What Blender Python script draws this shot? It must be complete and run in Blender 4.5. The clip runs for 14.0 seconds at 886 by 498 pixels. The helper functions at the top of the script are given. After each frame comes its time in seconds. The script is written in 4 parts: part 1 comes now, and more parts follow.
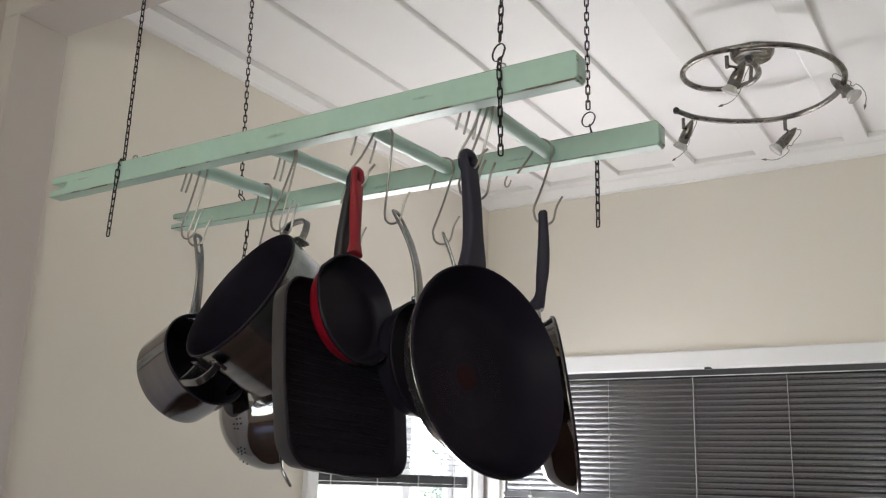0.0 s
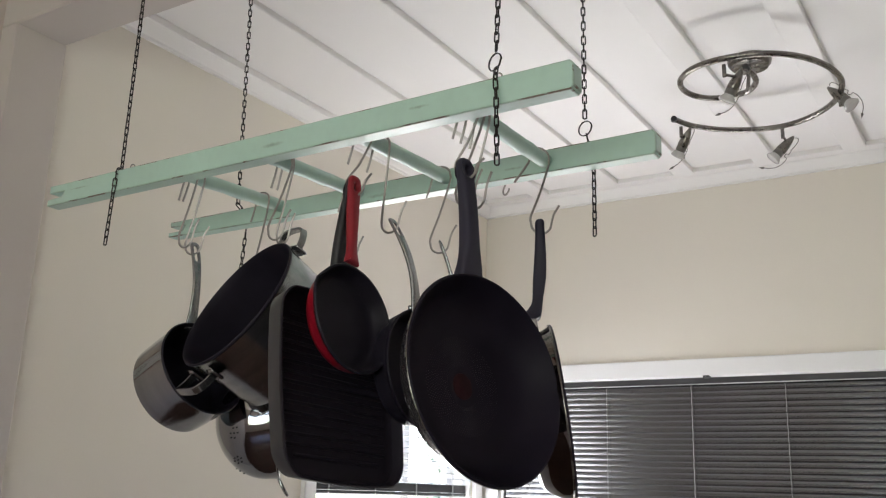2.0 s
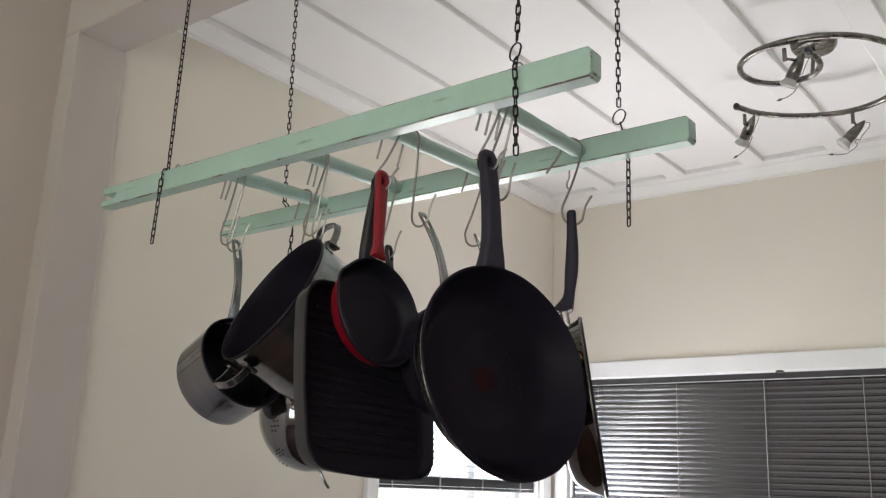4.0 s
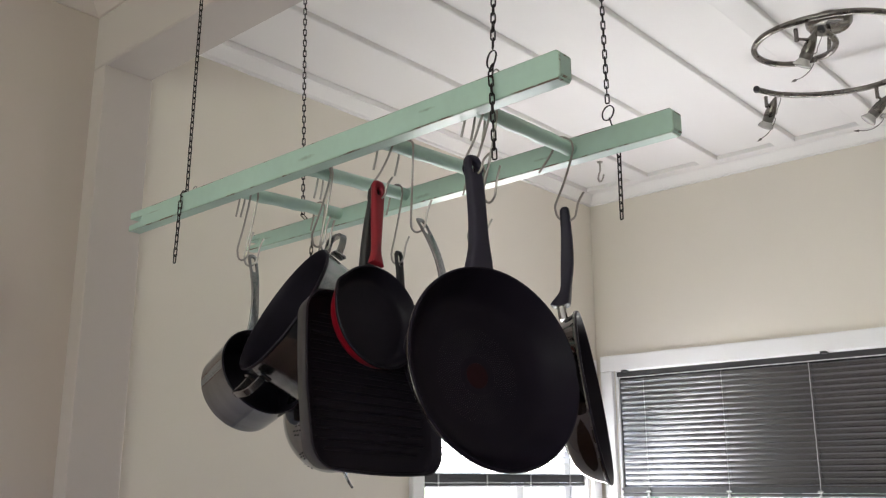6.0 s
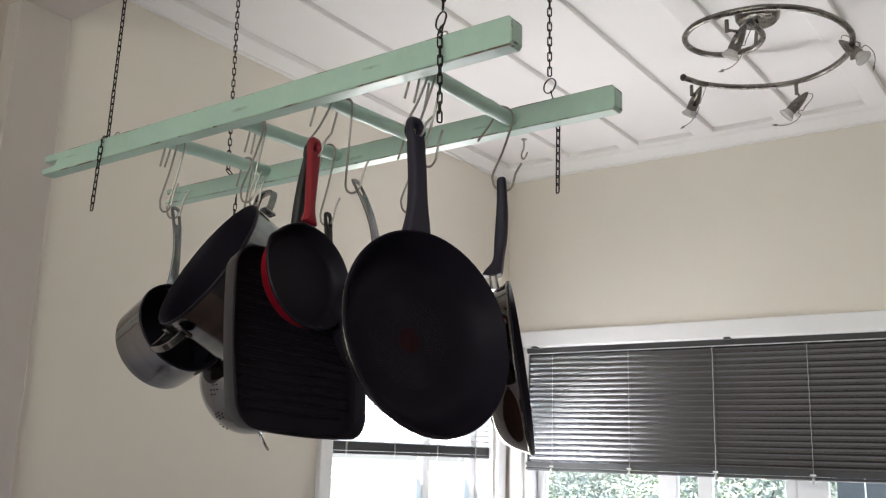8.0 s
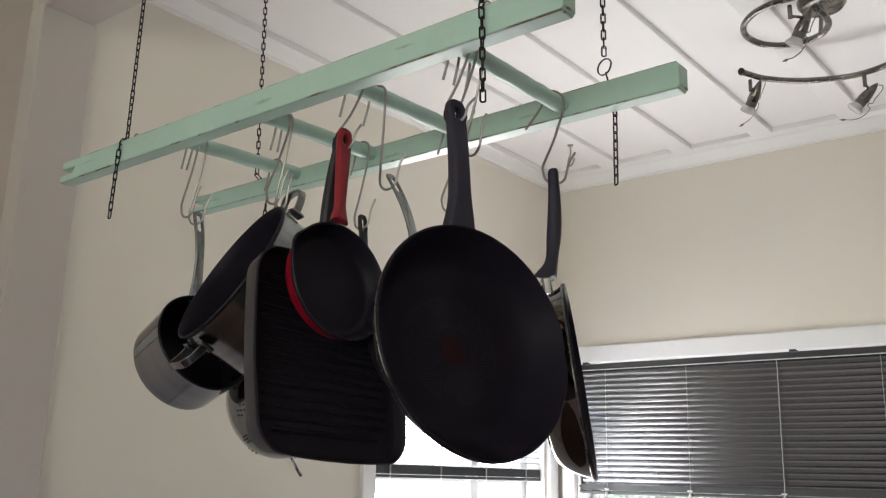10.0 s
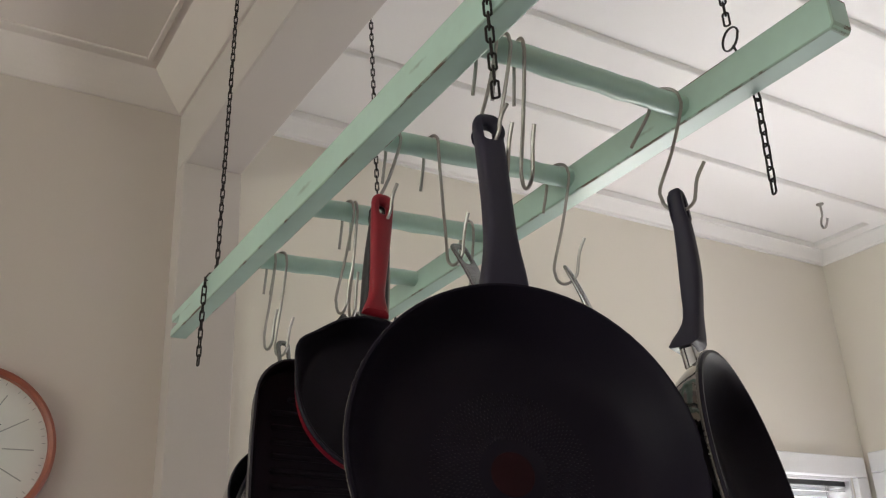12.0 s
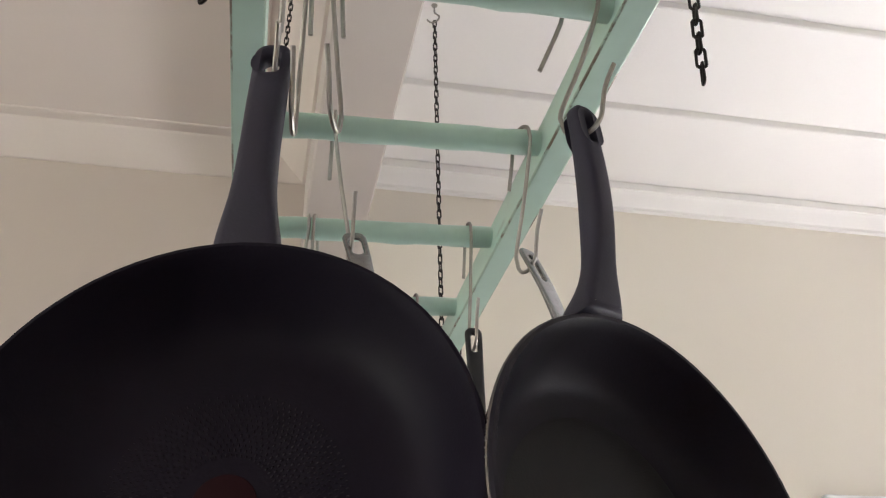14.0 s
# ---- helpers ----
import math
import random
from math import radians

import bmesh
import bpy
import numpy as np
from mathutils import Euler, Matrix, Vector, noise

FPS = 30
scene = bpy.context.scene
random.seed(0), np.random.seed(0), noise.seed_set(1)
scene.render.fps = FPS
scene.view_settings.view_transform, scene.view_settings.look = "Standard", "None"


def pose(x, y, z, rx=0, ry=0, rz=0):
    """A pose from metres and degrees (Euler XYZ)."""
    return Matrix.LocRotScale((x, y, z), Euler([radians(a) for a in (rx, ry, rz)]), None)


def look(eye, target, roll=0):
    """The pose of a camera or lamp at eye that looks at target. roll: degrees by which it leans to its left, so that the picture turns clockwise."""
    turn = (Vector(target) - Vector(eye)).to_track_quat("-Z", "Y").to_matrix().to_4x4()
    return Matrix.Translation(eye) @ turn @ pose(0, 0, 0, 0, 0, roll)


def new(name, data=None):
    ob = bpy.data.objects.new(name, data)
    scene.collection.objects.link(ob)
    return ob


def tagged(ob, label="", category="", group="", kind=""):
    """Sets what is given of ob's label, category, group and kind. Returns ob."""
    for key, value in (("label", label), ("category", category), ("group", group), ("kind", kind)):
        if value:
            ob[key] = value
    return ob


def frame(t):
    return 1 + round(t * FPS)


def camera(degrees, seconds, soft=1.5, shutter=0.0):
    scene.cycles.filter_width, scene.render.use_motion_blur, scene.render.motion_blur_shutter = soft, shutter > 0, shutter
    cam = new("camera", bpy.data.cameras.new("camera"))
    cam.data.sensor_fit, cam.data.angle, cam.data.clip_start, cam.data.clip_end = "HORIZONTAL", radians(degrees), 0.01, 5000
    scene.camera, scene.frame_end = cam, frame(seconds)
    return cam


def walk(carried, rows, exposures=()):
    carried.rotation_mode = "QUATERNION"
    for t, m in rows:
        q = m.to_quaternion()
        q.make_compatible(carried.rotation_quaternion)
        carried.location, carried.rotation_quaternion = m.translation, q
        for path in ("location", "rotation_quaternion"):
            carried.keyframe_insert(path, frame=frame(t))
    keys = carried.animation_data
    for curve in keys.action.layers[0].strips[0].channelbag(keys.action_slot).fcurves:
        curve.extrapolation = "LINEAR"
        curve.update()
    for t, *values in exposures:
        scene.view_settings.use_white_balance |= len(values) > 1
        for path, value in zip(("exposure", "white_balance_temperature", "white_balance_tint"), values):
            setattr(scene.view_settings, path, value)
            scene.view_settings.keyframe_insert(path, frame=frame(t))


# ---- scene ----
cam = camera(51.3, 14.0, soft=1.25)
PATH = [
    (0, (0.051, -0.02, 1.52), (-0.986, 1.618, 2.012), 1.8),
    (0.5, (0.053, -0.021, 1.521), (-0.987, 1.615, 2.014), 1.7),
    (1, (0.052, -0.016, 1.522), (-0.991, 1.616, 2.019), 1.6),
    (1.5, (0.054, -0.018, 1.521), (-0.985, 1.615, 2.027), 1.7),
    (2, (0.055, -0.019, 1.522), (-0.979, 1.616, 2.03), 1.8),
    (2.5, (0.058, -0.024, 1.523), (-0.978, 1.606, 2.039), 1.7),
    (3, (0.067, -0.026, 1.523), (-0.987, 1.595, 2.033), 1.8),
    (3.5, (0.082, -0.01, 1.521), (-1.025, 1.579, 2.02), 2.1),
    (4, (0.124, 0.034, 1.519), (-1.063, 1.564, 2.015), 2.3),
    (4.2, (0.142, 0.038, 1.517), (-1.082, 1.541, 2.011), 2.2),
    (6.5, (0.239, 0.066, 1.512), (-1.052, 1.511, 2.005), -0.2),
    (7, (0.235, 0.075, 1.51), (-1.037, 1.54, 1.996), -0.2),
    (7.5, (0.233, 0.077, 1.511), (-0.998, 1.581, 1.98), 0.1),
    (8, (0.191, 0.049, 1.504), (-0.954, 1.629, 1.944), 1.8),
    (8.5, (0.087, -0.011, 1.508), (-0.965, 1.636, 1.933), 3.2),
    (8.7, (0.014, -0.016, 1.491), (-0.993, 1.649, 1.953), 3.3),
    (10.8, (0.14, 0.35, 1.524), (-1.272, 1.658, 2.066), 0.4),
    (11, (0.128, 0.389, 1.526), (-1.32, 1.64, 2.107), 0.4),
    (11.5, (0.05, 0.505, 1.537), (-1.44, 1.65, 2.225), -0.7),
    (12, (0.011, 0.607, 1.547), (-1.55, 1.594, 2.314), -2.7),
    (12.5, (0.01, 0.743, 1.56), (-1.609, 1.548, 2.416), -4.0),
    (13, (0.003, 0.873, 1.561), (-1.675, 1.46, 2.479), -3.5),
    (13.5, (-0.015, 0.952, 1.55), (-1.725, 1.42, 2.475), -2.5),
    (14, (-0.063, 1.041, 1.541), (-1.783, 1.408, 2.494), -1.0),
]
walk(cam, [(t, look(eye, target, roll)) for t, eye, target, roll in PATH], [(0, 2.71, 6130, 17), (7.5, 2.70, 6130, 17), (8.5, 2.64, 6150, 17), (11, 2.68, 6200, 16), (11.5, 2.66, 6220, 17), (12, 2.74, 6240, 18), (12.6, 2.94, 6240, 20), (13.3, 3.01, 6240, 20), (13.6, 3.02, 6240, 20), (14, 3.18, 6240, 20)])

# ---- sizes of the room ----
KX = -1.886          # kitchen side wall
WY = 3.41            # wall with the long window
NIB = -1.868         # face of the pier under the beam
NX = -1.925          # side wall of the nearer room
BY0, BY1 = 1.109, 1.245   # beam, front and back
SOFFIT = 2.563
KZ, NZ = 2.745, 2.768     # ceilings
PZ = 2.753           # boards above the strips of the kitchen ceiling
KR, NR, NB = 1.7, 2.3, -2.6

# ---- light ----
world = bpy.data.worlds.new("overcast_sky")
scene.world = world
world.use_nodes = True
wn = world.node_tree.nodes
sky = wn.new("ShaderNodeTexSky")
sky.sky_type = "NISHITA"
sky.sun_disc = False
sky.sun_elevation, sky.sun_rotation = radians(45), radians(96)
sky.air_density, sky.dust_density, sky.ozone_density = 1.0, 2.5, 1.0
world.node_tree.links.new(sky.outputs[0], wn["Background"].inputs[0])
wn["Background"].inputs[1].default_value = 0.15

sun = new("sun", bpy.data.lights.new("sun", "SUN"))
sun.data.energy, sun.data.angle, sun.data.color = 4.6, radians(3), (1.0, 0.97, 0.92)
sun.matrix_world = look((9, -1, 9), (0, 0, 0))


def daylight(name, m, w, h, watts, spread=180):
    """The sky's light in a window's opening; the south one is an added fill."""
    li = new(name, bpy.data.lights.new(name, "AREA"))
    li.data.shape, li.data.size, li.data.size_y, li.data.energy, li.data.color = "RECTANGLE", w, h, watts, (1.0, 0.975, 0.91)
    li.data.spread = radians(spread)
    li.matrix_world = m


# the slats and the pale ground outside throw the daylight upwards
for z in (1.63, 1.83):
    daylight("window_daylight", look((-2.06, 2.822, z), (-1.06, 2.822, z + 0.9)), 0.95, 0.20, 0.62)
daylight("window_daylight", look((-1.912, 2.822, 1.24), (-0.912, 2.822, 1.64)), 0.95, 0.46, 2.2)
daylight("window_daylight_low", look((-1.0, WY + 0.03, 1.14), (-1.0, WY - 0.97, 2.44)), 1.5, 0.30, 1.45, 125)
# fill added for the nearer room, from an unseen opening behind the camera
daylight("south_fill", look((0.25, NB - 0.02, 1.55), (0.25, NB + 0.98, 2.55)), 2.8, 1.1, 5.2, 140)

# ---- materials ----
def mat(name, color, rough=0.5, metal=0.0, vary=0.12, scale=6.0, fine=90.0, bump=0.03, spec=0.5, coat=0.0, spun=0.0):
    """A painted, plastic or metal surface with tone and gloss varied at two scales and fine relief."""
    m = bpy.data.materials.new(name)
    m.use_nodes = True
    nt = m.node_tree
    b = nt.nodes["Principled BSDF"]
    co = nt.nodes.new("ShaderNodeTexCoord")
    n1, n2 = nt.nodes.new("ShaderNodeTexNoise"), nt.nodes.new("ShaderNodeTexNoise")
    n1.inputs["Scale"].default_value, n1.inputs["Detail"].default_value = scale, 5
    n2.inputs["Scale"].default_value, n2.inputs["Detail"].default_value = fine, 3
    grain = co.outputs["Object"]
    if spun:
        lines = nt.nodes.new("ShaderNodeMapping")
        lines.inputs["Scale"].default_value = (0.35, 0.35, 4.0)
        nt.links.new(grain, lines.inputs[0])
        grain = lines.outputs[0]
    for n in (n1, n2):
        nt.links.new(grain, n.inputs["Vector"])
    add = nt.nodes.new("ShaderNodeMath")
    add.operation = "MULTIPLY_ADD"
    nt.links.new(n2.outputs["Fac"], add.inputs[0])
    add.inputs[1].default_value = 0.35
    nt.links.new(n1.outputs["Fac"], add.inputs[2])
    ramp = nt.nodes.new("ShaderNodeValToRGB")
    ramp.color_ramp.elements[0].position, ramp.color_ramp.elements[1].position = 0.42, 0.95
    ramp.color_ramp.elements[0].color = (*[c * (1 - vary) for c in color], 1)
    ramp.color_ramp.elements[1].color = (*[min(1, c * (1 + vary)) for c in color], 1)
    nt.links.new(add.outputs[0], ramp.inputs[0])
    nt.links.new(ramp.outputs[0], b.inputs["Base Color"])
    mr = nt.nodes.new("ShaderNodeMapRange")
    mr.inputs["From Min"].default_value, mr.inputs["From Max"].default_value = 0.3, 1.0
    mr.inputs["To Min"].default_value, mr.inputs["To Max"].default_value = max(0.02, rough * 0.8), min(1, rough * 1.25)
    nt.links.new(add.outputs[0], mr.inputs["Value"])
    nt.links.new(mr.outputs[0], b.inputs["Roughness"])
    b.inputs["Metallic"].default_value = metal
    b.inputs["Specular IOR Level"].default_value = spec
    b.inputs["Coat Weight"].default_value = coat
    bp = nt.nodes.new("ShaderNodeBump")
    bp.inputs["Strength"].default_value, bp.inputs["Distance"].default_value = bump, 0.004
    nt.links.new(n2.outputs["Fac"], bp.inputs["Height"])
    nt.links.new(bp.outputs[0], b.inputs["Normal"])
    if spun:
        tan = nt.nodes.new("ShaderNodeTangent")
        tan.direction_type, tan.axis = "RADIAL", "Z"
        b.inputs["Anisotropic"].default_value, b.inputs["Anisotropic Rotation"].default_value = spun, 0.25
        nt.links.new(tan.outputs[0], b.inputs["Tangent"])
    return m


def worn(name, paint, bare, amount, rough=0.35, scale=14.0, bruises=()):
    """Paint rubbed through to the wood in patches; bruises: rows of (x, z, half width, half height)."""
    m = mat(name, paint, rough, vary=0.08, scale=5, fine=60, bump=0.05)
    nt = m.node_tree
    b = nt.nodes["Principled BSDF"]
    src = b.inputs["Base Color"].links[0].from_socket
    co = nt.nodes.new("ShaderNodeTexCoord")
    mp = nt.nodes.new("ShaderNodeMapping")
    mp.inputs["Scale"].default_value = (0.35, 1, 1)
    nt.links.new(co.outputs["Object"], mp.inputs[0])
    n = nt.nodes.new("ShaderNodeTexNoise")
    n.inputs["Scale"].default_value, n.inputs["Detail"].default_value, n.inputs["Roughness"].default_value = scale, 8, 0.7
    nt.links.new(mp.outputs[0], n.inputs["Vector"])
    r = nt.nodes.new("ShaderNodeValToRGB")
    r.color_ramp.elements[0].position, r.color_ramp.elements[1].position = 1 - amount, min(1, 1 - amount + 0.05)
    nt.links.new(n.outputs["Fac"], r.inputs[0])
    mx = nt.nodes.new("ShaderNodeMix")
    mx.data_type = "RGBA"
    nt.links.new(r.outputs[0], mx.inputs[0])
    nt.links.new(src, mx.inputs[6])
    mx.inputs[7].default_value = (*bare, 1)
    last = mx.outputs[2]
    for x, z, hw, hh in bruises:
        at = nt.nodes.new("ShaderNodeMapping")
        at.inputs["Scale"].default_value = (1 / hw, 0, 1 / hh)
        at.inputs["Location"].default_value = (-x / hw, 0, -z / hh)
        nt.links.new(co.outputs["Object"], at.inputs[0])
        far = nt.nodes.new("ShaderNodeVectorMath")
        far.operation = "LENGTH"
        nt.links.new(at.outputs[0], far.inputs[0])
        ragged = nt.nodes.new("ShaderNodeTexNoise")
        ragged.inputs["Scale"].default_value, ragged.inputs["Detail"].default_value = 140, 4
        nt.links.new(co.outputs["Object"], ragged.inputs["Vector"])
        both = nt.nodes.new("ShaderNodeMath")
        both.operation = "MULTIPLY_ADD"
        nt.links.new(ragged.outputs["Fac"], both.inputs[0])
        both.inputs[1].default_value = 1.3
        nt.links.new(far.outputs["Value"], both.inputs[2])
        fade = nt.nodes.new("ShaderNodeMapRange")
        fade.inputs["From Min"].default_value, fade.inputs["From Max"].default_value = 1.6, 0.8
        fade.inputs["To Min"].default_value, fade.inputs["To Max"].default_value = 0.0, 0.55
        nt.links.new(both.outputs[0], fade.inputs["Value"])
        dent = nt.nodes.new("ShaderNodeMix")
        dent.data_type = "RGBA"
        nt.links.new(fade.outputs[0], dent.inputs[0])
        nt.links.new(last, dent.inputs[6])
        dent.inputs[7].default_value = (0.20, 0.25, 0.19, 1)
        last = dent.outputs[2]
    nt.links.new(last, b.inputs["Base Color"])
    return m


def glass(name):
    m = bpy.data.materials.new(name)
    m.use_nodes = True
    b = m.node_tree.nodes["Principled BSDF"]
    b.inputs["Base Color"].default_value = (1, 1, 1, 1)
    b.inputs["Transmission Weight"].default_value = 1
    b.inputs["Roughness"].default_value = 0.0
    b.inputs["IOR"].default_value = 1.1
    return m


CREAM = mat("cream_wall_paint", (0.74, 0.695, 0.62), 0.75, vary=0.03, scale=1.5, fine=220, bump=0.06)
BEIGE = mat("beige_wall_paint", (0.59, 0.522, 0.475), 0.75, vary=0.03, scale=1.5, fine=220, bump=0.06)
CEIL = mat("ceiling_paint", (0.80, 0.785, 0.77), 0.55, vary=0.025, scale=2, fine=160, bump=0.05)
CEIL2 = mat("cream_ceiling_paint", (0.735, 0.665, 0.625), 0.6, vary=0.03, scale=2, fine=160, bump=0.05)
TRIM = mat("white_trim_paint", (0.80, 0.80, 0.81), 0.35, vary=0.03, scale=4, fine=120, bump=0.04)
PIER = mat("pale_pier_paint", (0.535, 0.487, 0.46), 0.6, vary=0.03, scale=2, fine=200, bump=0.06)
FLOOR = mat("timber_floor", (0.085, 0.046, 0.030), 0.30, vary=0.25, scale=3, fine=40)
MINT = worn("mint_paint", (0.44, 0.62, 0.545), (0.25, 0.24, 0.18), 0.10, 0.30, 7, [(-0.916, 2.047, 0.026, 0.0045), (-0.637, 2.054, 0.022, 0.003), (-1.40, 2.05, 0.03, 0.002)])
EDGE = worn("rubbed_mint_edge", (0.36, 0.50, 0.42), (0.17, 0.135, 0.10), 0.48, 0.36, 30)
BLACKMETAL = mat("blackened_chain", (0.025, 0.022, 0.02), 0.42, 0.75, fine=300)
WIRE = mat("galvanised_wire", (0.36, 0.345, 0.32), 0.38, 1.0, vary=0.2, scale=40, fine=400)
STEEL = mat("polished_steel", (0.325, 0.335, 0.342), 0.06, 1.0, vary=0.18, scale=9, fine=250, bump=0.012, spun=0.35)
# mirror steel darkened in its colour to stand for dark surroundings it would reflect
MIRROR = mat("dark_reflection_steel", (0.165, 0.150, 0.140), 0.05, 1.0, vary=0.08, scale=12, fine=250, bump=0.01)
BRUSHED = mat("brushed_steel", (0.305, 0.312, 0.317), 0.22, 1.0, vary=0.35, scale=11, fine=250, bump=0.06, spun=0.6)
SATIN = mat("satin_nickel", (0.19, 0.178, 0.162), 0.26, 1.0, vary=0.12, scale=25, fine=300)
COAT = mat("nonstick_coating", (0.0127, 0.0102, 0.0168), 0.46, vary=0.25, scale=9, fine=500, bump=0.05, spec=0.08)
COAT2 = mat("worn_nonstick", (0.0165, 0.0142, 0.0210), 0.42, vary=0.3, scale=14, fine=600, bump=0.05, spec=0.12)
FLOORCOAT = mat("textured_coating", (0.0165, 0.0155, 0.0165), 0.5, vary=0.2, scale=30, fine=900, bump=0.25, spec=0.2)
GRILLCOAT = mat("seasoned_grill_coating", (0.020, 0.0165, 0.0225), 0.45, vary=0.2, scale=12, fine=500, bump=0.06, spec=0.12)
RIDGE = mat("rubbed_ridge_coating", (0.0195, 0.016, 0.022), 0.40, vary=0.15, scale=25, fine=500, bump=0.05, spec=0.14)
DARKSIDE = mat("dark_enamel_side", (0.022, 0.022, 0.027), 0.34, 0.15, vary=0.15, scale=15)
GRILLSIDE = mat("dull_grey_enamel_side", (0.046, 0.044, 0.048), 0.42, 0.2, vary=0.15, scale=15)
GREYSIDE = mat("grey_pan_side", (0.28, 0.275, 0.28), 0.25, 0.9, vary=0.12, scale=15)
HANDLE = mat("charcoal_plastic", (0.025, 0.023, 0.040), 0.5, vary=0.15, scale=18, fine=500, bump=0.06, spec=0.35)
BLACKPL = mat("black_plastic", (0.014, 0.014, 0.016), 0.45, vary=0.2, scale=18, fine=400)
RED = mat("red_enamel", (0.23, 0.006, 0.016), 0.3, vary=0.15, scale=14, fine=200)
REDSOFT = mat("red_handle_plastic", (0.25, 0.008, 0.018), 0.42, vary=0.15, scale=20, fine=300)
REDSPOT = mat("dull_red_spot", (0.021, 0.0050, 0.0070), 0.46, vary=0.2, scale=60, spec=0.1)
SLAT = mat("charcoal_slat", (0.150, 0.151, 0.157), 0.17, 0.84, vary=0.05, scale=3, fine=40, bump=0.0, spec=0.9)
PALESLAT = mat("pale_slat", (0.70, 0.71, 0.72), 0.4, 0.0, vary=0.08, scale=5, fine=80, bump=0.02)
RAILMETAL = mat("charcoal_blind_rail", (0.05, 0.05, 0.053), 0.35, 0.3, vary=0.15, scale=8)
CORD = mat("grey_cord", (0.30, 0.30, 0.30), 0.7, vary=0.15, scale=60, fine=700)
TWIST = mat("pale_twisted_cord", (0.42, 0.42, 0.41), 0.6, vary=0.15, scale=60, fine=700)
CLEAR = mat("clear_plastic_knob", (0.50, 0.50, 0.49), 0.15, vary=0.15, scale=200)
BULB = mat("frosted_bulb", (0.50, 0.49, 0.47), 0.12, vary=0.08, scale=30, spec=0.6, coat=0.5)
TERRA = mat("terracotta_rim", (0.30, 0.085, 0.05), 0.45, vary=0.15, scale=20)
DIAL = mat("clock_dial", (0.72, 0.71, 0.68), 0.4, vary=0.03)
INK = mat("black_ink", (0.03, 0.03, 0.03), 0.6)
GREYINK = mat("grey_ink", (0.35, 0.35, 0.34), 0.6)
PANE = glass("window_glass")
GRASS = mat("lawn", (0.16, 0.20, 0.09), 0.9, vary=0.4, scale=2, fine=30)
LEAF = mat("shrub_leaf", (0.19, 0.225, 0.19), 0.6, vary=0.5, scale=3, fine=20)
BARK = mat("bark", (0.12, 0.09, 0.06), 0.9, vary=0.3, scale=20)
FENCE = mat("grey_fence_board", (0.034, 0.040, 0.046), 0.8, vary=0.15, scale=4)
FENCELINE = mat("white_fence_batten", (0.75, 0.75, 0.74), 0.6)


# ---- building helpers ----
def mesh_of(bm, smooth=False):
    me = bpy.data.meshes.new("shape")
    bm.to_mesh(me)
    bm.free()
    if smooth:
        me.shade_smooth()
        me.set_sharp_from_angle(angle=radians(38))
    return me


def part(name, shape, material, parent, label="", smooth=True):
    """Links a bmesh (or a ready mesh) as one mesh object under a thing or a part."""
    me = mesh_of(shape, smooth) if isinstance(shape, bmesh.types.BMesh) else shape
    if material and not me.materials:
        me.materials.append(material)
    ob = new(name, me)
    ob.parent = parent
    if label:
        ob["label"] = label
    return ob


def thing(name, label, category, m=None, group="", kind=""):
    ob = new(name)
    ob.empty_display_size = 0.05
    if m is not None:
        ob.matrix_world = m
    return tagged(ob, label, category, group, kind)


def box(x0, x1, y0, y1, z0, z1, bevel=0.0, segments=1):
    bm = bmesh.new()
    bmesh.ops.create_cube(bm, size=1)
    bmesh.ops.scale(bm, verts=bm.verts, vec=(x1 - x0, y1 - y0, z1 - z0))
    bmesh.ops.translate(bm, verts=bm.verts, vec=((x0 + x1) / 2, (y0 + y1) / 2, (z0 + z1) / 2))
    if bevel:
        bmesh.ops.bevel(bm, geom=bm.edges, offset=bevel, segments=segments, profile=0.5, affect="EDGES")
    return bm


def structure(name, bm, material, label="", category=""):
    me = mesh_of(bm)
    me.materials.append(material)
    return tagged(new(name, me), label, category, kind="structure")


def join(*bms):
    out = bmesh.new()
    for b in bms:
        me = bpy.data.meshes.new("tmp")
        b.to_mesh(me)
        b.free()
        out.from_mesh(me)
        bpy.data.meshes.remove(me)
    return out


def lathe(profile, segments=64, closed=False):
    """Turns rows of (radius, z) about the z axis."""
    bm = bmesh.new()
    rings = []
    for r, z in profile:
        if r < 1e-6:
            rings.append([bm.verts.new((0, 0, z))])
        else:
            rings.append([bm.verts.new((r * math.cos(2 * math.pi * k / segments), r * math.sin(2 * math.pi * k / segments), z)) for k in range(segments)])
    pairs = list(zip(rings, rings[1:]))
    if closed:
        pairs.append((rings[-1], rings[0]))
    for a, b in pairs:
        for k in range(segments):
            j = (k + 1) % segments
            if len(a) == 1 and len(b) > 1:
                bm.faces.new((a[0], b[j], b[k]))
            elif len(b) == 1 and len(a) > 1:
                bm.faces.new((a[k], a[j], b[0]))
            elif len(a) > 1:
                bm.faces.new((a[k], a[j], b[j], b[k]))
    bmesh.ops.recalc_face_normals(bm, faces=bm.faces)
    return bm


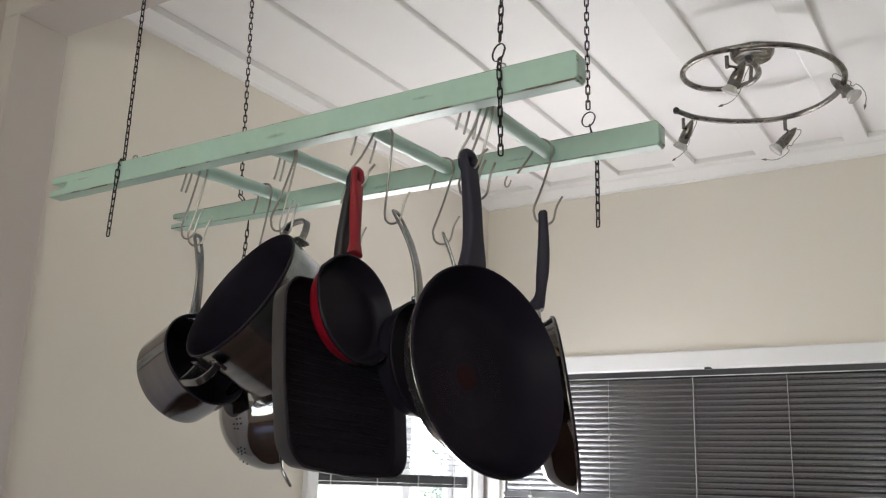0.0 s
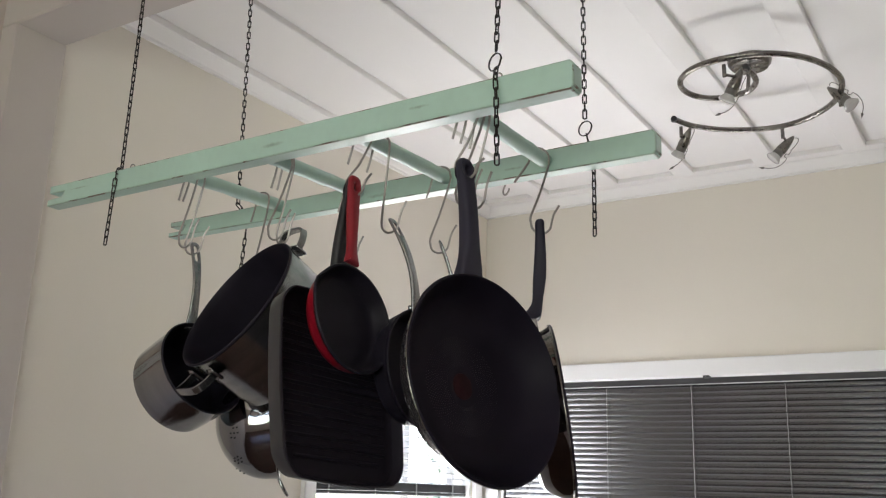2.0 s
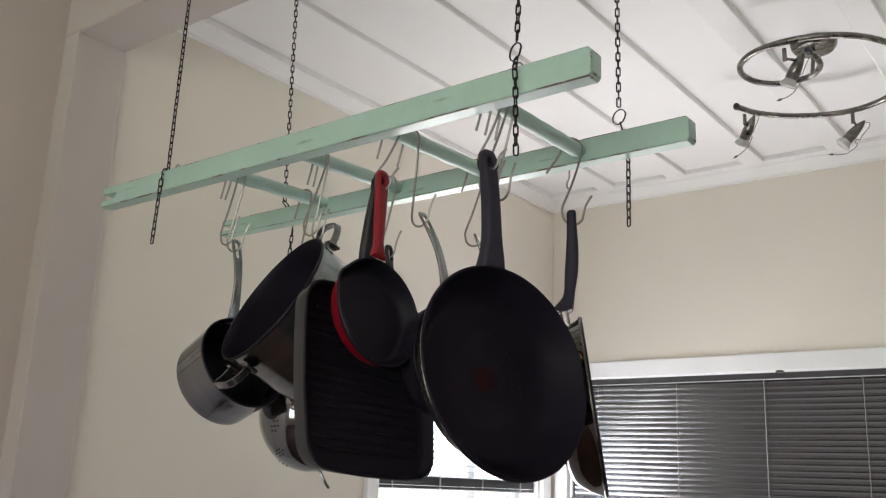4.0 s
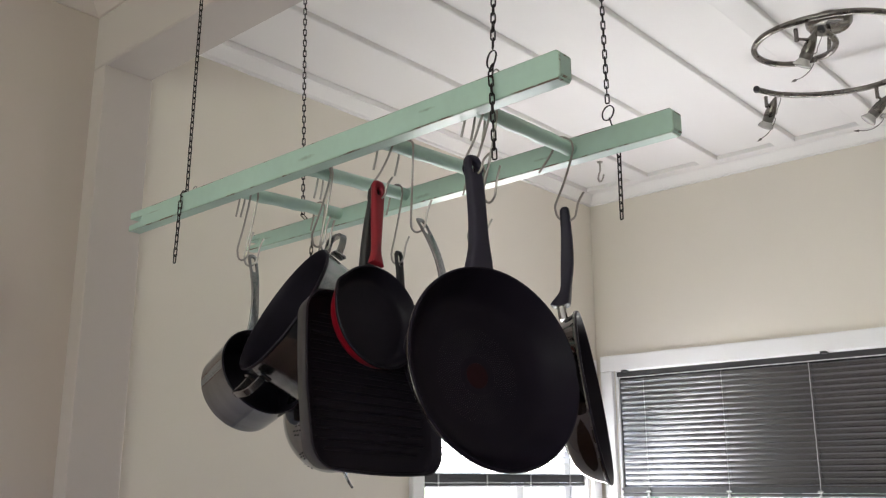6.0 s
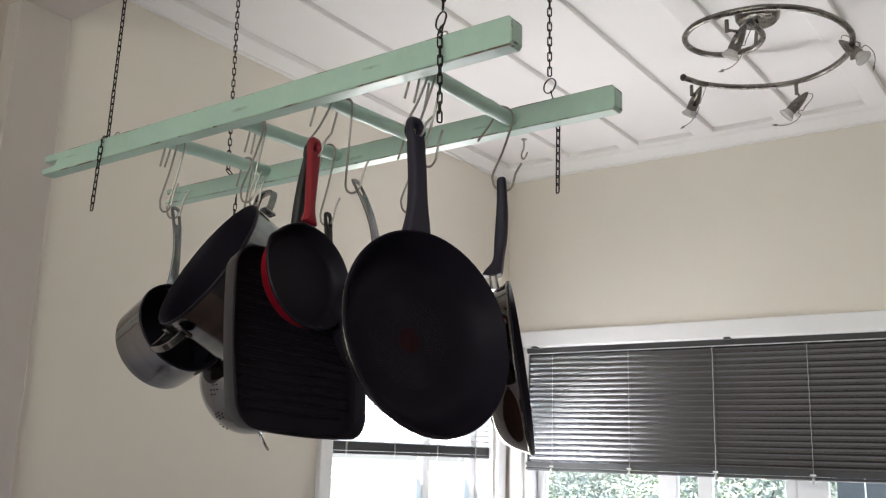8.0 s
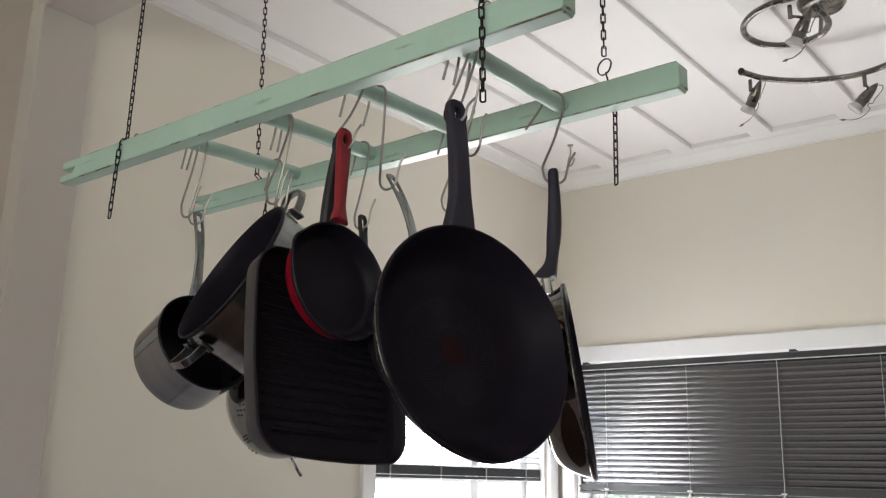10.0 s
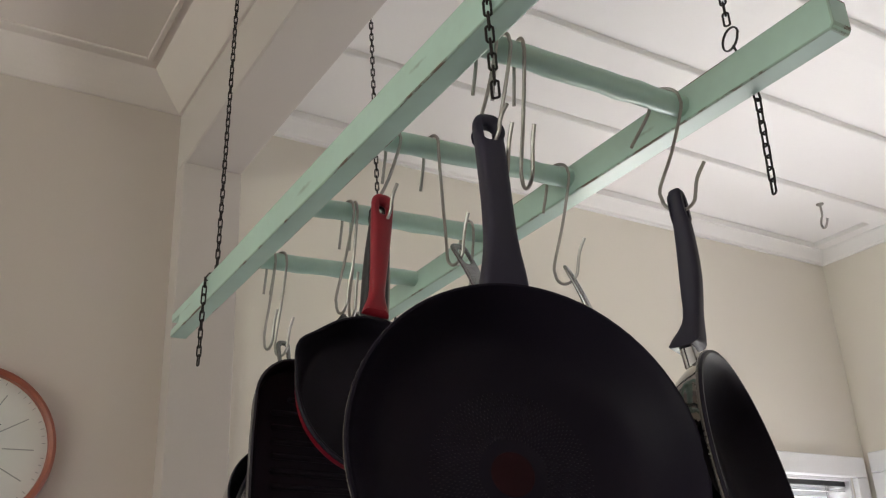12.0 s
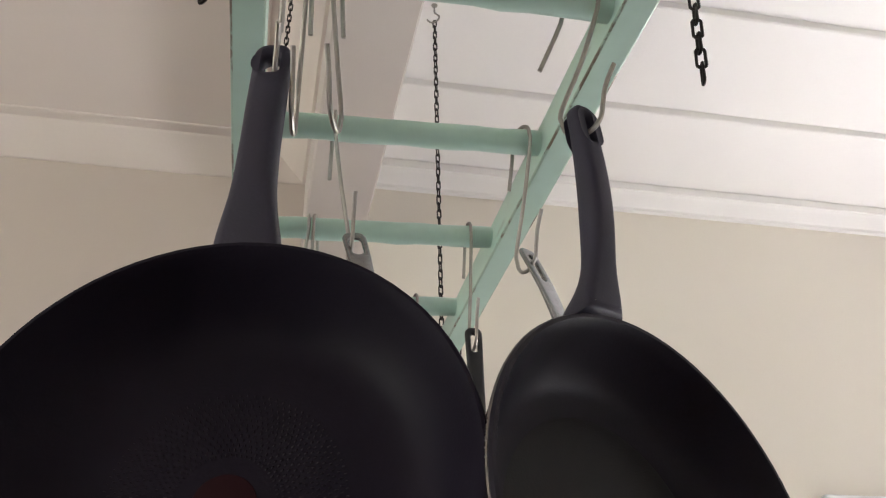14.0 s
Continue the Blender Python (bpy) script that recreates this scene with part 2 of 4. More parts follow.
def tube(points, radius, segments=8, closed=False, radii=None):
    """A round bar along a line of points."""
    pts = [Vector(p) for p in points]
    n = len(pts)
    bm = bmesh.new()
    tangents = []
    for i in range(n):
        a = pts[(i - 1) % n] if closed or i else pts[i]
        b = pts[(i + 1) % n] if closed or i < n - 1 else pts[i]
        tangents.append((b - a).normalized())
    t = tangents[0]
    u = t.orthogonal().normalized()
    rings = []
    for i in range(n):
        u = (u - tangents[i] * u.dot(tangents[i])).normalized()
        v = tangents[i].cross(u)
        r = radii[i] if radii else radius
        rings.append([bm.verts.new(pts[i] + r * (math.cos(2 * math.pi * k / segments) * u + math.sin(2 * math.pi * k / segments) * v)) for k in range(segments)])
    for i in range(n if closed else n - 1):
        a, b = rings[i], rings[(i + 1) % n]
        shift = 0
        if closed and i == n - 1:
            shift = min(range(segments), key=lambda s: (a[0].co - b[s].co).length)
        for k in range(segments):
            bm.faces.new((a[k], a[(k + 1) % segments], b[(k + 1 + shift) % segments], b[(k + shift) % segments]))
    if not closed:
        bm.faces.new(list(reversed(rings[0])))
        bm.faces.new(rings[-1])
    bmesh.ops.recalc_face_normals(bm, faces=bm.faces)
    return bm


def smooth_line(points, steps=6):
    """A Catmull-Rom line through the points."""
    p = [Vector(q) for q in points]
    p = [2 * p[0] - p[1]] + p + [2 * p[-1] - p[-2]]
    out = []
    for i in range(1, len(p) - 2):
        for s in range(steps):
            t = s / steps
            out.append(0.5 * (2 * p[i] + (p[i + 1] - p[i - 1]) * t + (2 * p[i - 1] - 5 * p[i] + 4 * p[i + 1] - p[i + 2]) * t * t + (3 * p[i] - p[i - 1] - 3 * p[i + 1] + p[i + 2]) * t ** 3))
    out.append(p[-2])
    return out


def plate(outline, holes, thick, bevel, bend=None):
    """A flat piece with rounded edges and holes, cut from closed outlines in x and y; bend moves its points."""
    cu = bpy.data.curves.new("cut", "CURVE")
    cu.dimensions, cu.fill_mode = "2D", "BOTH"
    cu.extrude, cu.bevel_depth, cu.bevel_resolution, cu.offset = thick / 2 - bevel, bevel, 2, -bevel
    for line in (outline, *holes):
        sp = cu.splines.new("POLY")
        sp.points.add(len(line) - 1)
        for q, (x, y) in zip(sp.points, line):
            q.co = (x, y, 0, 1)
        sp.use_cyclic_u = True
    ob = new("cut", cu)
    me = bpy.data.meshes.new_from_object(ob.evaluated_get(bpy.context.evaluated_depsgraph_get()))
    bpy.data.objects.remove(ob)
    bpy.data.curves.remove(cu)
    bm = bmesh.new()
    bm.from_mesh(me)
    bpy.data.meshes.remove(me)
    bmesh.ops.remove_doubles(bm, verts=bm.verts, dist=1e-5)
    if bend:
        for v in bm.verts:
            v.co = bend(v.co)
    return bm


def stadium(x, y, w, h, n=10):
    """An upright slot with round ends."""
    r = w / 2
    top = [(x + r * math.cos(a), y + h / 2 - r + r * math.sin(a)) for a in np.linspace(0, math.pi, n)]
    low = [(x + r * math.cos(a), y - h / 2 + r + r * math.sin(a)) for a in np.linspace(math.pi, 2 * math.pi, n)]
    return top + low


def hang(c, n, top):
    """The frame of a hanging pan: origin in the middle of its rim, z out of the opening, y towards the handle's end. Also that end in it."""
    c, n, top = Vector(c), Vector(n).normalized(), Vector(top)
    y = top - c
    y = (y - n * y.dot(n)).normalized()
    x = y.cross(n)
    m = Matrix((( x.x, y.x, n.x, c.x), (x.y, y.y, n.y, c.y), (x.z, y.z, n.z, c.z), (0, 0, 0, 1)))
    return m, m.inverted() @ top


# ---- the room ----
def slab_with_hole(axis, at0, at1, u0, u1, z0, z1, hu0, hu1, hz0, hz1):
    """A wall with one opening, as four blocks; axis is the one that it stands across."""
    def b(a, c, d, e):
        return box(at0, at1, a, c, d, e) if axis == "x" else box(a, c, at0, at1, d, e)
    return join(b(u0, hu0, z0, z1), b(hu1, u1, z0, z1), b(hu0, hu1, z0, hz0), b(hu0, hu1, hz1, z1))


W1 = (-1.800, 0.72, 0.98, 1.967)     # long window: x, x, sill, head
W2 = (2.326, 3.322, 0.98, 1.952)     # side window: y, y, sill, head
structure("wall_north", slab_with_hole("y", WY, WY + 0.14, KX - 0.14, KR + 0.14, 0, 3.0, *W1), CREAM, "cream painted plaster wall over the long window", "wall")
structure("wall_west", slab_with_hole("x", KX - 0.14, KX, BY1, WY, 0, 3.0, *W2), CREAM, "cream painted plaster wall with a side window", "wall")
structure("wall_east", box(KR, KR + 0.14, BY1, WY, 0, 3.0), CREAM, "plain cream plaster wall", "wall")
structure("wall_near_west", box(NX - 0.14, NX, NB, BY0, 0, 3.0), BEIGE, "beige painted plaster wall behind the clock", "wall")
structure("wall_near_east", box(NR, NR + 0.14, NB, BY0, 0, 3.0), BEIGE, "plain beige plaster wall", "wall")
# the opening in this closing wall is unseen, added for the south fill
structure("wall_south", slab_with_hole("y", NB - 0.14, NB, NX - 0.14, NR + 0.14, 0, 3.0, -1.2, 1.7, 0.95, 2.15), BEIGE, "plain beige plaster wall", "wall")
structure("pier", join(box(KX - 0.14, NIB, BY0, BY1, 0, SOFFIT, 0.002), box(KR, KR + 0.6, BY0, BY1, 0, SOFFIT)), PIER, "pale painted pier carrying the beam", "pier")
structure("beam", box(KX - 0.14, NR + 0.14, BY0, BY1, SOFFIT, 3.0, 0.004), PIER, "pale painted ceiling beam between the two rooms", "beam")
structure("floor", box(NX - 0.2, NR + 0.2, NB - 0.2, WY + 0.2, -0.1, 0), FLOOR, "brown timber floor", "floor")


BATTEN_W, BATTEN_T = 0.078, 0.018


def flat_strip(x0, x1, y0, y1, z):
    """A wide cover strip under a ceiling, with its lower arrises eased."""
    return box(x0, x1, y0, y1, z - BATTEN_T, z + 0.004, 0.0028)


def boarded_ceiling(x0, x1, y0, y1, z, edges, bx, by):
    """Boards under wide flat strips; edges are the strips' eastern sides, bx and by the inner sides of the border along two walls."""
    pieces = [box(x0, x1, y0, y1, z, z + 0.12), box(bx - 0.16, bx, y0, by, z - BATTEN_T, z + 0.004, 0.0028), box(bx - 0.16, x1, by, by + 0.12, z - BATTEN_T, z + 0.004, 0.0028)]
    pieces += [flat_strip(e - BATTEN_W, e, y0, by + 0.004, z) for e in edges]
    return join(*pieces)


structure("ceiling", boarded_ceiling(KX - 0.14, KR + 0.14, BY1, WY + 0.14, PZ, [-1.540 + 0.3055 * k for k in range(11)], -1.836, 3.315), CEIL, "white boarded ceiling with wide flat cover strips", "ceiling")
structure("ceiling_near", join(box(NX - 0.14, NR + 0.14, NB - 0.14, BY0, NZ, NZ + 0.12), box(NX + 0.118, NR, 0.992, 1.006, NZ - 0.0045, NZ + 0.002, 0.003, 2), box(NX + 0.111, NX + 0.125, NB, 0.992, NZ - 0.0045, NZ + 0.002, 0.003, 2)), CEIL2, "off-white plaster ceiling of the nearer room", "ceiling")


def cornice(line, profile):
    """A moulding swept along a line of floor-plan points; profile rows are (out from the wall, height)."""
    bm = bmesh.new()
    pts = [Vector((x, y)) for x, y in line]
    rows = []
    for i, p in enumerate(pts):
        d0 = (p - pts[i - 1]).normalized() if i else None
        d1 = (pts[i + 1] - p).normalized() if i < len(pts) - 1 else None
        n0 = Vector((d0.y, -d0.x)) if d0 else Vector((d1.y, -d1.x))
        n1 = Vector((d1.y, -d1.x)) if d1 else n0
        m = (n0 + n1) / (1 + n0.dot(n1))
        rows.append([bm.verts.new((p.x + m.x * o, p.y + m.y * o, h)) for o, h in profile])
    for a, b in zip(rows, rows[1:]):
        for k in range(len(profile) - 1):
            bm.faces.new((a[k], b[k], b[k + 1], a[k + 1]))
    bmesh.ops.recalc_face_normals(bm, faces=bm.faces)
    return bm


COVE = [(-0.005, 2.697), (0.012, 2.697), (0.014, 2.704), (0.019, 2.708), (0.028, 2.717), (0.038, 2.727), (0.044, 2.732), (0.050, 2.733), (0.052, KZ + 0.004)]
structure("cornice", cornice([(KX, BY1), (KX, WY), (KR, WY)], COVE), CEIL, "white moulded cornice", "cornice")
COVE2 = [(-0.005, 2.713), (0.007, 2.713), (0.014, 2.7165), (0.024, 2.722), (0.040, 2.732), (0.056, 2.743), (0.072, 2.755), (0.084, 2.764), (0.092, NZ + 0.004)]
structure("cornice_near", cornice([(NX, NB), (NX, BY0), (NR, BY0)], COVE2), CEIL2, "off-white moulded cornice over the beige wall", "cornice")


# ---- windows ----
def window(name, m, w, z0, z1, mullions, label):
    """A window in its own frame: x along the wall, y outwards, the wall's face at y = 0. mullions: rows of (x, width)."""
    win = tagged(thing(name, label, "window", m), kind="structure")
    t = 0.060
    part("architrave", join(box(-t, w + t, -0.018, 0.004, z1 - 0.003, z1 + 0.063, 0.003), box(-t, -0.003, -0.0175, 0.004, z0 - 0.05, z1 - 0.0035, 0.003), box(w + 0.003, w + t, -0.0175, 0.004, z0 - 0.05, z1 - 0.0035, 0.003)), TRIM, win, "white painted architrave", False)
    part("reveal", join(box(0.0, 0.012, 0.003, 0.13, z0, z1 - 0.0125), box(w - 0.012, w, 0.003, 0.13, z0, z1 - 0.0125), box(0, w, 0.003, 0.13, z1 - 0.012, z1)), TRIM, win, "", False)
    part("window_sill", box(-0.08, w + 0.08, -0.05, 0.15, z0 - 0.03, z0, 0.004), TRIM, win, "", False)
    bars = [box(0.012, w - 0.012, 0.085, 0.12, z0 + 0.001, z0 + 0.05, 0.004), box(0.012, w - 0.012, 0.085, 0.12, z1 - 0.06, z1 - 0.0125, 0.004)]
    for x, bw in [(0.012, 0.04), (w - 0.052, 0.04)] + mullions:
        bars.append(box(x, x + bw, 0.087, 0.118, z0 + 0.05, z1 - 0.06, 0.004))
    part("window_frame", join(*bars), TRIM, win, "white painted sash bars", False)
    xs = [0.052] + [v for x, bw in mullions for v in (x, x + bw)] + [w - 0.052]
    for a, b in zip(xs[::2], xs[1::2]):
        if b - a > 0.02:
            p = part("pane", box(a - 0.004, b + 0.004, 0.1, 0.104, z0 + 0.046, z1 - 0.056), PANE, win, "", False)
            p.visible_shadow = False
    return win


def blind(name, m, w, z1, z0, z_end, tilt, cords, label, slat_mat, knobs, brackets=()):
    """A slatted blind: head rail under z1, slats down to z0, the gathered rest and the bottom rail down to z_end."""
    b = thing(name, label, "blind", m)
    part("head_rail", box(0.004, w - 0.004, 0.02, 0.048, z1 - 0.024, z1, 0.003), RAILMETAL, b, "dark metal head rail", False)
    part("rail_lip", box(0.004, w - 0.004, 0.0185, 0.0215, z1 - 0.0265, z1 - 0.0243), PALESLAT, b, "pale lip under the rail", False)
    for x in brackets:
        part("bracket", box(x - 0.012, x + 0.012, -0.003, 0.0205, z1 - 0.005, z1 + 0.0035, 0.0015), RAILMETAL, b, "dark mounting bracket", False)
    pitch = 0.0213
    cs = [(0.0125 * k / 4, 0.0019 - 0.0032 * (k / 4) ** 2) for k in range(-4, 5)]
    bm = bmesh.new()
    ca, sa = math.cos(radians(tilt)), math.sin(radians(tilt))
    rows = []
    nx = 14
    for q in range(2):
        for i in range(nx + 1):
            rows.append([bm.verts.new((0.006 + (w - 0.012) * i / nx, y * ca - (z + q * 0.0004) * sa, y * sa + (z + q * 0.0004) * ca)) for y, z in cs])
    for q in range(2):
        for i in range(nx):
            a, c = rows[q * (nx + 1) + i], rows[q * (nx + 1) + i + 1]
            for j in range(len(cs) - 1):
                f = (a[j], c[j], c[j + 1], a[j + 1])
                bm.faces.new(f if q else tuple(reversed(f)))
    me = mesh_of(bm, True)
    me.materials.append(slat_mat)
    z = z1 - 0.038
    rnd = random.Random(5)
    while z > z0:
        s = part("slat", me, None, b)
        s.matrix_basis = pose(0, 0.034 + rnd.uniform(-0.0005, 0.0005), z + rnd.uniform(-0.0002, 0.0002), rnd.uniform(-0.45, 0.45), 0, 0)
        z -= pitch
    # the slats gathered on the bottom rail
    layers = [box(0.006, w - 0.006, 0.0215 + rnd.uniform(-0.001, 0.001), 0.0465, h, h + 0.00305) for h in np.arange(z_end + 0.014, z0 - 0.002, 0.0030)]
    if layers:
        part("gathered_slats", join(*layers), RAILMETAL, b, "dark slats gathered on the bottom rail", False)
    part("bottom_rail", box(0.005, w - 0.005, 0.0195, 0.0475, z_end, z_end + 0.0125, 0.003), RAILMETAL, b, "dark bottom rail", False)
    for i, x in enumerate(cords):
        pts = [(x + 0.0007 * math.sin(7 * s + i), 0.0180 if s else 0.024, z1 - 0.02 + (z_end + 0.014 - z1) * s / 90) for s in range(91)]
        if i % 3 == 2:
            twist = [join(tube([(q[0] + 0.0011 * math.cos(1.6 * s + ph), q[1] + 0.0009 * math.sin(1.6 * s + ph), q[2]) for s, q in enumerate(pts)], 0.0008, 5)) for ph in (0, math.pi)]
            cord = part("ladder_cord", join(*twist), TWIST, b, "pale twisted cord")
        else:
            cord = part("ladder_cord", tube(pts, 0.0009, 6), CORD, b, "thin grey cord")
        if knobs:
            part("cord_knob", join(lathe([(0, -0.007), (0.003, -0.0065), (0.0045, -0.001), (0.003, 0.004), (0.0015, 0.008), (0, 0.009)], 12), box(-0.007, 0.007, -0.003, 0.003, 0.010, 0.015, 0.002)), CLEAR, cord, "clear plastic knob").matrix_basis = pose(x, 0.0125, z_end + 0.001) @ Matrix.Scale(1.45, 4)
        else:
            part("cord_tab", box(x - 0.004, x + 0.004, 0.0165, 0.0185, z_end + 0.004, z0, 0.0005), CORD, b, "pale cord tab", False)
    return b


M1 = pose(W1[0], WY, 0)
M2 = Matrix(((0, -1, 0, KX), (1, 0, 0, W2[0]), (0, 0, 1, 0), (0, 0, 0, 1)))
w1, w2 = W1[1] - W1[0], W2[1] - W2[0]
window("window_1", M1, w1, W1[2], W1[3], [(0.545, 0.075), (0.70, 0.055), (1.02, 0.04), (1.06, 0.105), (1.72, 0.105)], "long white timber window behind a dark blind")
window("window_2", M2, w2, W2[2], W2[3], [(0.62, 0.05)], "white timber side window flooded with daylight")
blind("venetian_blind", M1 @ pose(0.001, -0.018, 0), w1, 1.963, 1.497, 1.463, 84, [0.130, 0.466, 0.802, 1.140, 1.478, 1.815, 2.15], "charcoal slatted blind closed over the long window", SLAT, True, (0.053, 0.865, 1.68))
blind("venetian_blind", M2, w2, 1.948, 1.546, 1.503, 4, [0.10, 0.36, 0.62, 0.88], "slatted blind with level slats against bright daylight", PALESLAT, False)


# ---- the garden outside ----
structure("ground", box(-400, 400, -400, 400, -0.62, -0.6), GRASS, "lawn outside the windows", "ground")


def shrub(name, x, y, z, size, seed, label):
    """Stems and a crown of many small leaves."""
    rnd = random.Random(seed)
    s = thing(name, label, "shrub", pose(x, y, z))
    stems = [tube(smooth_line([(0, 0, 0), (rnd.uniform(-.2, .2) * size, rnd.uniform(-.2, .2) * size, 0.5 * size), (rnd.uniform(-.5, .5) * size, rnd.uniform(-.5, .5) * size, 1.1 * size)], 4), 0.02 * size, 6, radii=[0.03 * size * (1 - k / 10) for k in range(9)]) for _ in range(5)]
    part("trunk", join(*stems), BARK, s)
    verts, faces = [], []
    for _ in range(80):
        c = Vector((rnd.gauss(0, 0.5) * size, rnd.gauss(0, 0.5) * size, size * rnd.uniform(0.25, 1.55)))
        for _ in range(170):
            p = c + Vector([rnd.gauss(0, 0.09 * size) for _ in range(3)])
            r = Euler([rnd.uniform(0, 6.3) for _ in range(3)]).to_matrix()
            w = rnd.uniform(0.008, 0.017) * size
            k = len(verts)
            verts += [p + r @ Vector(q) for q in ((0, -1.7 * w, 0), (0.7 * w, 0, 0.2 * w), (0, 1.7 * w, 0), (-0.7 * w, 0, 0.2 * w))]
            faces.append((k, k + 1, k + 2, k + 3))
    me = bpy.data.meshes.new("crown")
    me.from_pydata(verts, [], faces)
    tagged(part("crown", me, LEAF, s), kind="stuff")
    return s


for i, (x, y, size) in enumerate([(-4.5, 10.6, 1.45), (-3.35, 10.9, 1.7), (-2.65, 11.1, 1.8), (-6.0, 11.8, 1.7)]):
    shrub("shrub", x, y, -0.6, size, 20 + i, "leafy green garden shrub seen through the window")
fence = thing("fence", "dark grey board fence with pale joints in the garden", "fence", pose(-1.74, 8.4, -0.6))
for k in range(30):
    part("board", box(0.225 * k, 0.225 * k + 0.213, 0, 0.03, 0, 2.7, 0.003), FENCE, fence, "", False)
    part("joint_strip", box(0.225 * k + 0.213, 0.225 * k + 0.225, 0.004, 0.022, 0, 2.7), FENCELINE, fence, "", False)


# ---- the hanging rack ----
RUNGS = [(-0.577, 2.054, 2.057), (-0.770, 2.049, 2.059), (-0.963, 2.049, 2.060), (-1.156, 2.048, 2.060)]   # x, height at the front and the far rail
RUNG_R = 0.0124
RAIL_W = 0.027
AY, BY = 0.994, 1.289      # front faces of the rails


def rail(x0, x1, y, far, near, skew=0.0):
    """A squared timber with a hook slot sawn into its far end; its arrises are rubbed. far, near: the heights of its lower and upper side at both ends; skew: how much further back its far end lies."""
    (l0, h0), (l1, h1) = far, near
    zc = (l0 + h0) / 2 + 0.001
    slot = [(x0 + 0.0, zc + 0.004), (x0 + 0.045, zc + 0.003), (x0 + 0.038, zc - 0.006), (x0 - 0.004, zc - 0.008)]
    outline = [(x0 - 0.004, l0), (x1 - 0.004, l1), (x1, l1 + 0.005), (x1, h1 - 0.006), (x1 - 0.006, h1), (x0 - 0.001, h0)] + slot
    bm = bmesh.new()
    front = [bm.verts.new((x, y + skew * (x1 - x) / (x1 - x0), z)) for x, z in outline]
    face = bm.faces.new(front)
    back = bmesh.ops.extrude_face_region(bm, geom=[face])["geom"]
    for v in back:
        if isinstance(v, bmesh.types.BMVert):
            v.co.y += RAIL_W
    bmesh.ops.recalc_face_normals(bm, faces=bm.faces)
    bmesh.ops.bevel(bm, geom=bm.edges, offset=0.0020, segments=2, profile=0.6, affect="EDGES", material=1)
    bmesh.ops.triangulate(bm, faces=[f for f in bm.faces if len(f.verts) > 4])
    me = mesh_of(bm)
    me.materials.append(MINT)
    me.materials.append(EDGE)
    return me


rack = thing("pot_rack", "mint green timber ladder hung level as a pot rack", "pot rack", pose(-0.95, 1.16, 2.035))
RI = rack.matrix_world.inverted()


def rack_part(name, shape, material, label=""):
    ob = part(name, shape, material, rack, label)
    ob.matrix_basis = RI
    return ob


SKEW = 0.012
rack_part("rail", rail(-1.490, -0.394, AY, (2.0260, 2.0655), (2.0300, 2.0725), SKEW), None, "mint painted rail with worn brown arrises")
rack_part("rail", rail(-1.470, -0.387, BY, (2.033, 2.066), (2.0385, 2.0800)), None, "mint painted rail with worn brown arrises")
for i, (x, za, zb) in enumerate(RUNGS):
    a, b = AY + SKEW * (-0.394 - x) / 1.096 + RAIL_W - 0.004, BY + 0.004
    pts = [(x + 0.0006 * math.sin(3 * k + i), a + (b - a) * k / 12, za + (zb - za) * k / 12 + 0.0005 * math.cos(2 * k + i)) for k in range(13)]
    rack_part("rung", tube(pts, RUNG_R, 20, radii=[RUNG_R + 0.0004 * math.sin(1.7 * k + i) for k in range(13)]), MINT, "round mint painted rung")
for x in (-0.512, -1.27):
    rack_part("screw_eye", tube([(x + 0.006 * math.cos(a), AY + (0.012 if x > -1 else 0.022), (2.0725 if x > -1 else 2.068) + 0.004 + 0.006 * math.sin(a)) for a in np.linspace(-1.4, 4.4, 14)], 0.0012, 6), WIRE, "small screw eye")

# ---- chains ----
LINK_P, LINK_R = 0.0136, 0.00122
link_pts = [(0.0031 * math.copysign(abs(math.cos(a)) ** 0.7, math.cos(a)), 0, 0.0052 * (1 if math.sin(a) >= 0 else -1) + 0.0030 * math.copysign(abs(math.sin(a)) ** 0.8, math.sin(a))) for a in np.linspace(0.1, 2 * math.pi + 0.1, 20, endpoint=False)]
LINK = mesh_of(tube(link_pts, LINK_R, 6, closed=True), True)
LINK.materials.append(BLACKMETAL)


def chain(points, label, seed):
    """Links threaded along a line, each turned a quarter against the one before."""
    c = thing("chain", label, "chain", pose(*points[0]), "chains of the rack")
    ci = c.matrix_world.inverted()
    rnd = random.Random(seed)
    line = [Vector(p) for p in points]
    lengths = [(b - a).length for a, b in zip(line, line[1:])]
    s, k, total = LINK_P / 2, 0, sum(lengths)
    while s < total - 0.004:
        d, i = s, 0
        while d > lengths[i]:
            d -= lengths[i]
            i += 1
        p = line[i].lerp(line[i + 1], d / lengths[i])
        t = (line[i + 1] - line[i]).normalized()
        q = t.to_track_quat("Z", "Y").to_matrix().to_4x4()
        ob = part("link", LINK, None, c)
        ob.matrix_basis = ci @ Matrix.Translation(p) @ q @ pose(0, 0, 0, 0, 0, 38 + 90 * (k % 2) + rnd.uniform(-9, 9))
        s += LINK_P
        k += 1
    return c


def ceiling_hook(x, y, z, turn):
    h = thing("ceiling_hook", "small bare wire hook screwed into the ceiling", "hook", pose(x, y, z, 0, 0, turn), "ceiling hooks")
    pts = [(0, 0, 0.0), (0, 0, -0.018), (0.005, 0, -0.024), (0.009, 0, -0.031), (0.005, 0, -0.039), (-0.003, 0, -0.041), (-0.010, 0, -0.037), (-0.014, 0, -0.031)]
    part("shank", tube(smooth_line(pts, 4), 0.0017, 8), WIRE, h)
    part("collar", lathe([(0, 0.0), (0.006, 0.0), (0.0055, -0.002), (0.0025, -0.003), (0, -0.003)], 14), WIRE, h)
    return h


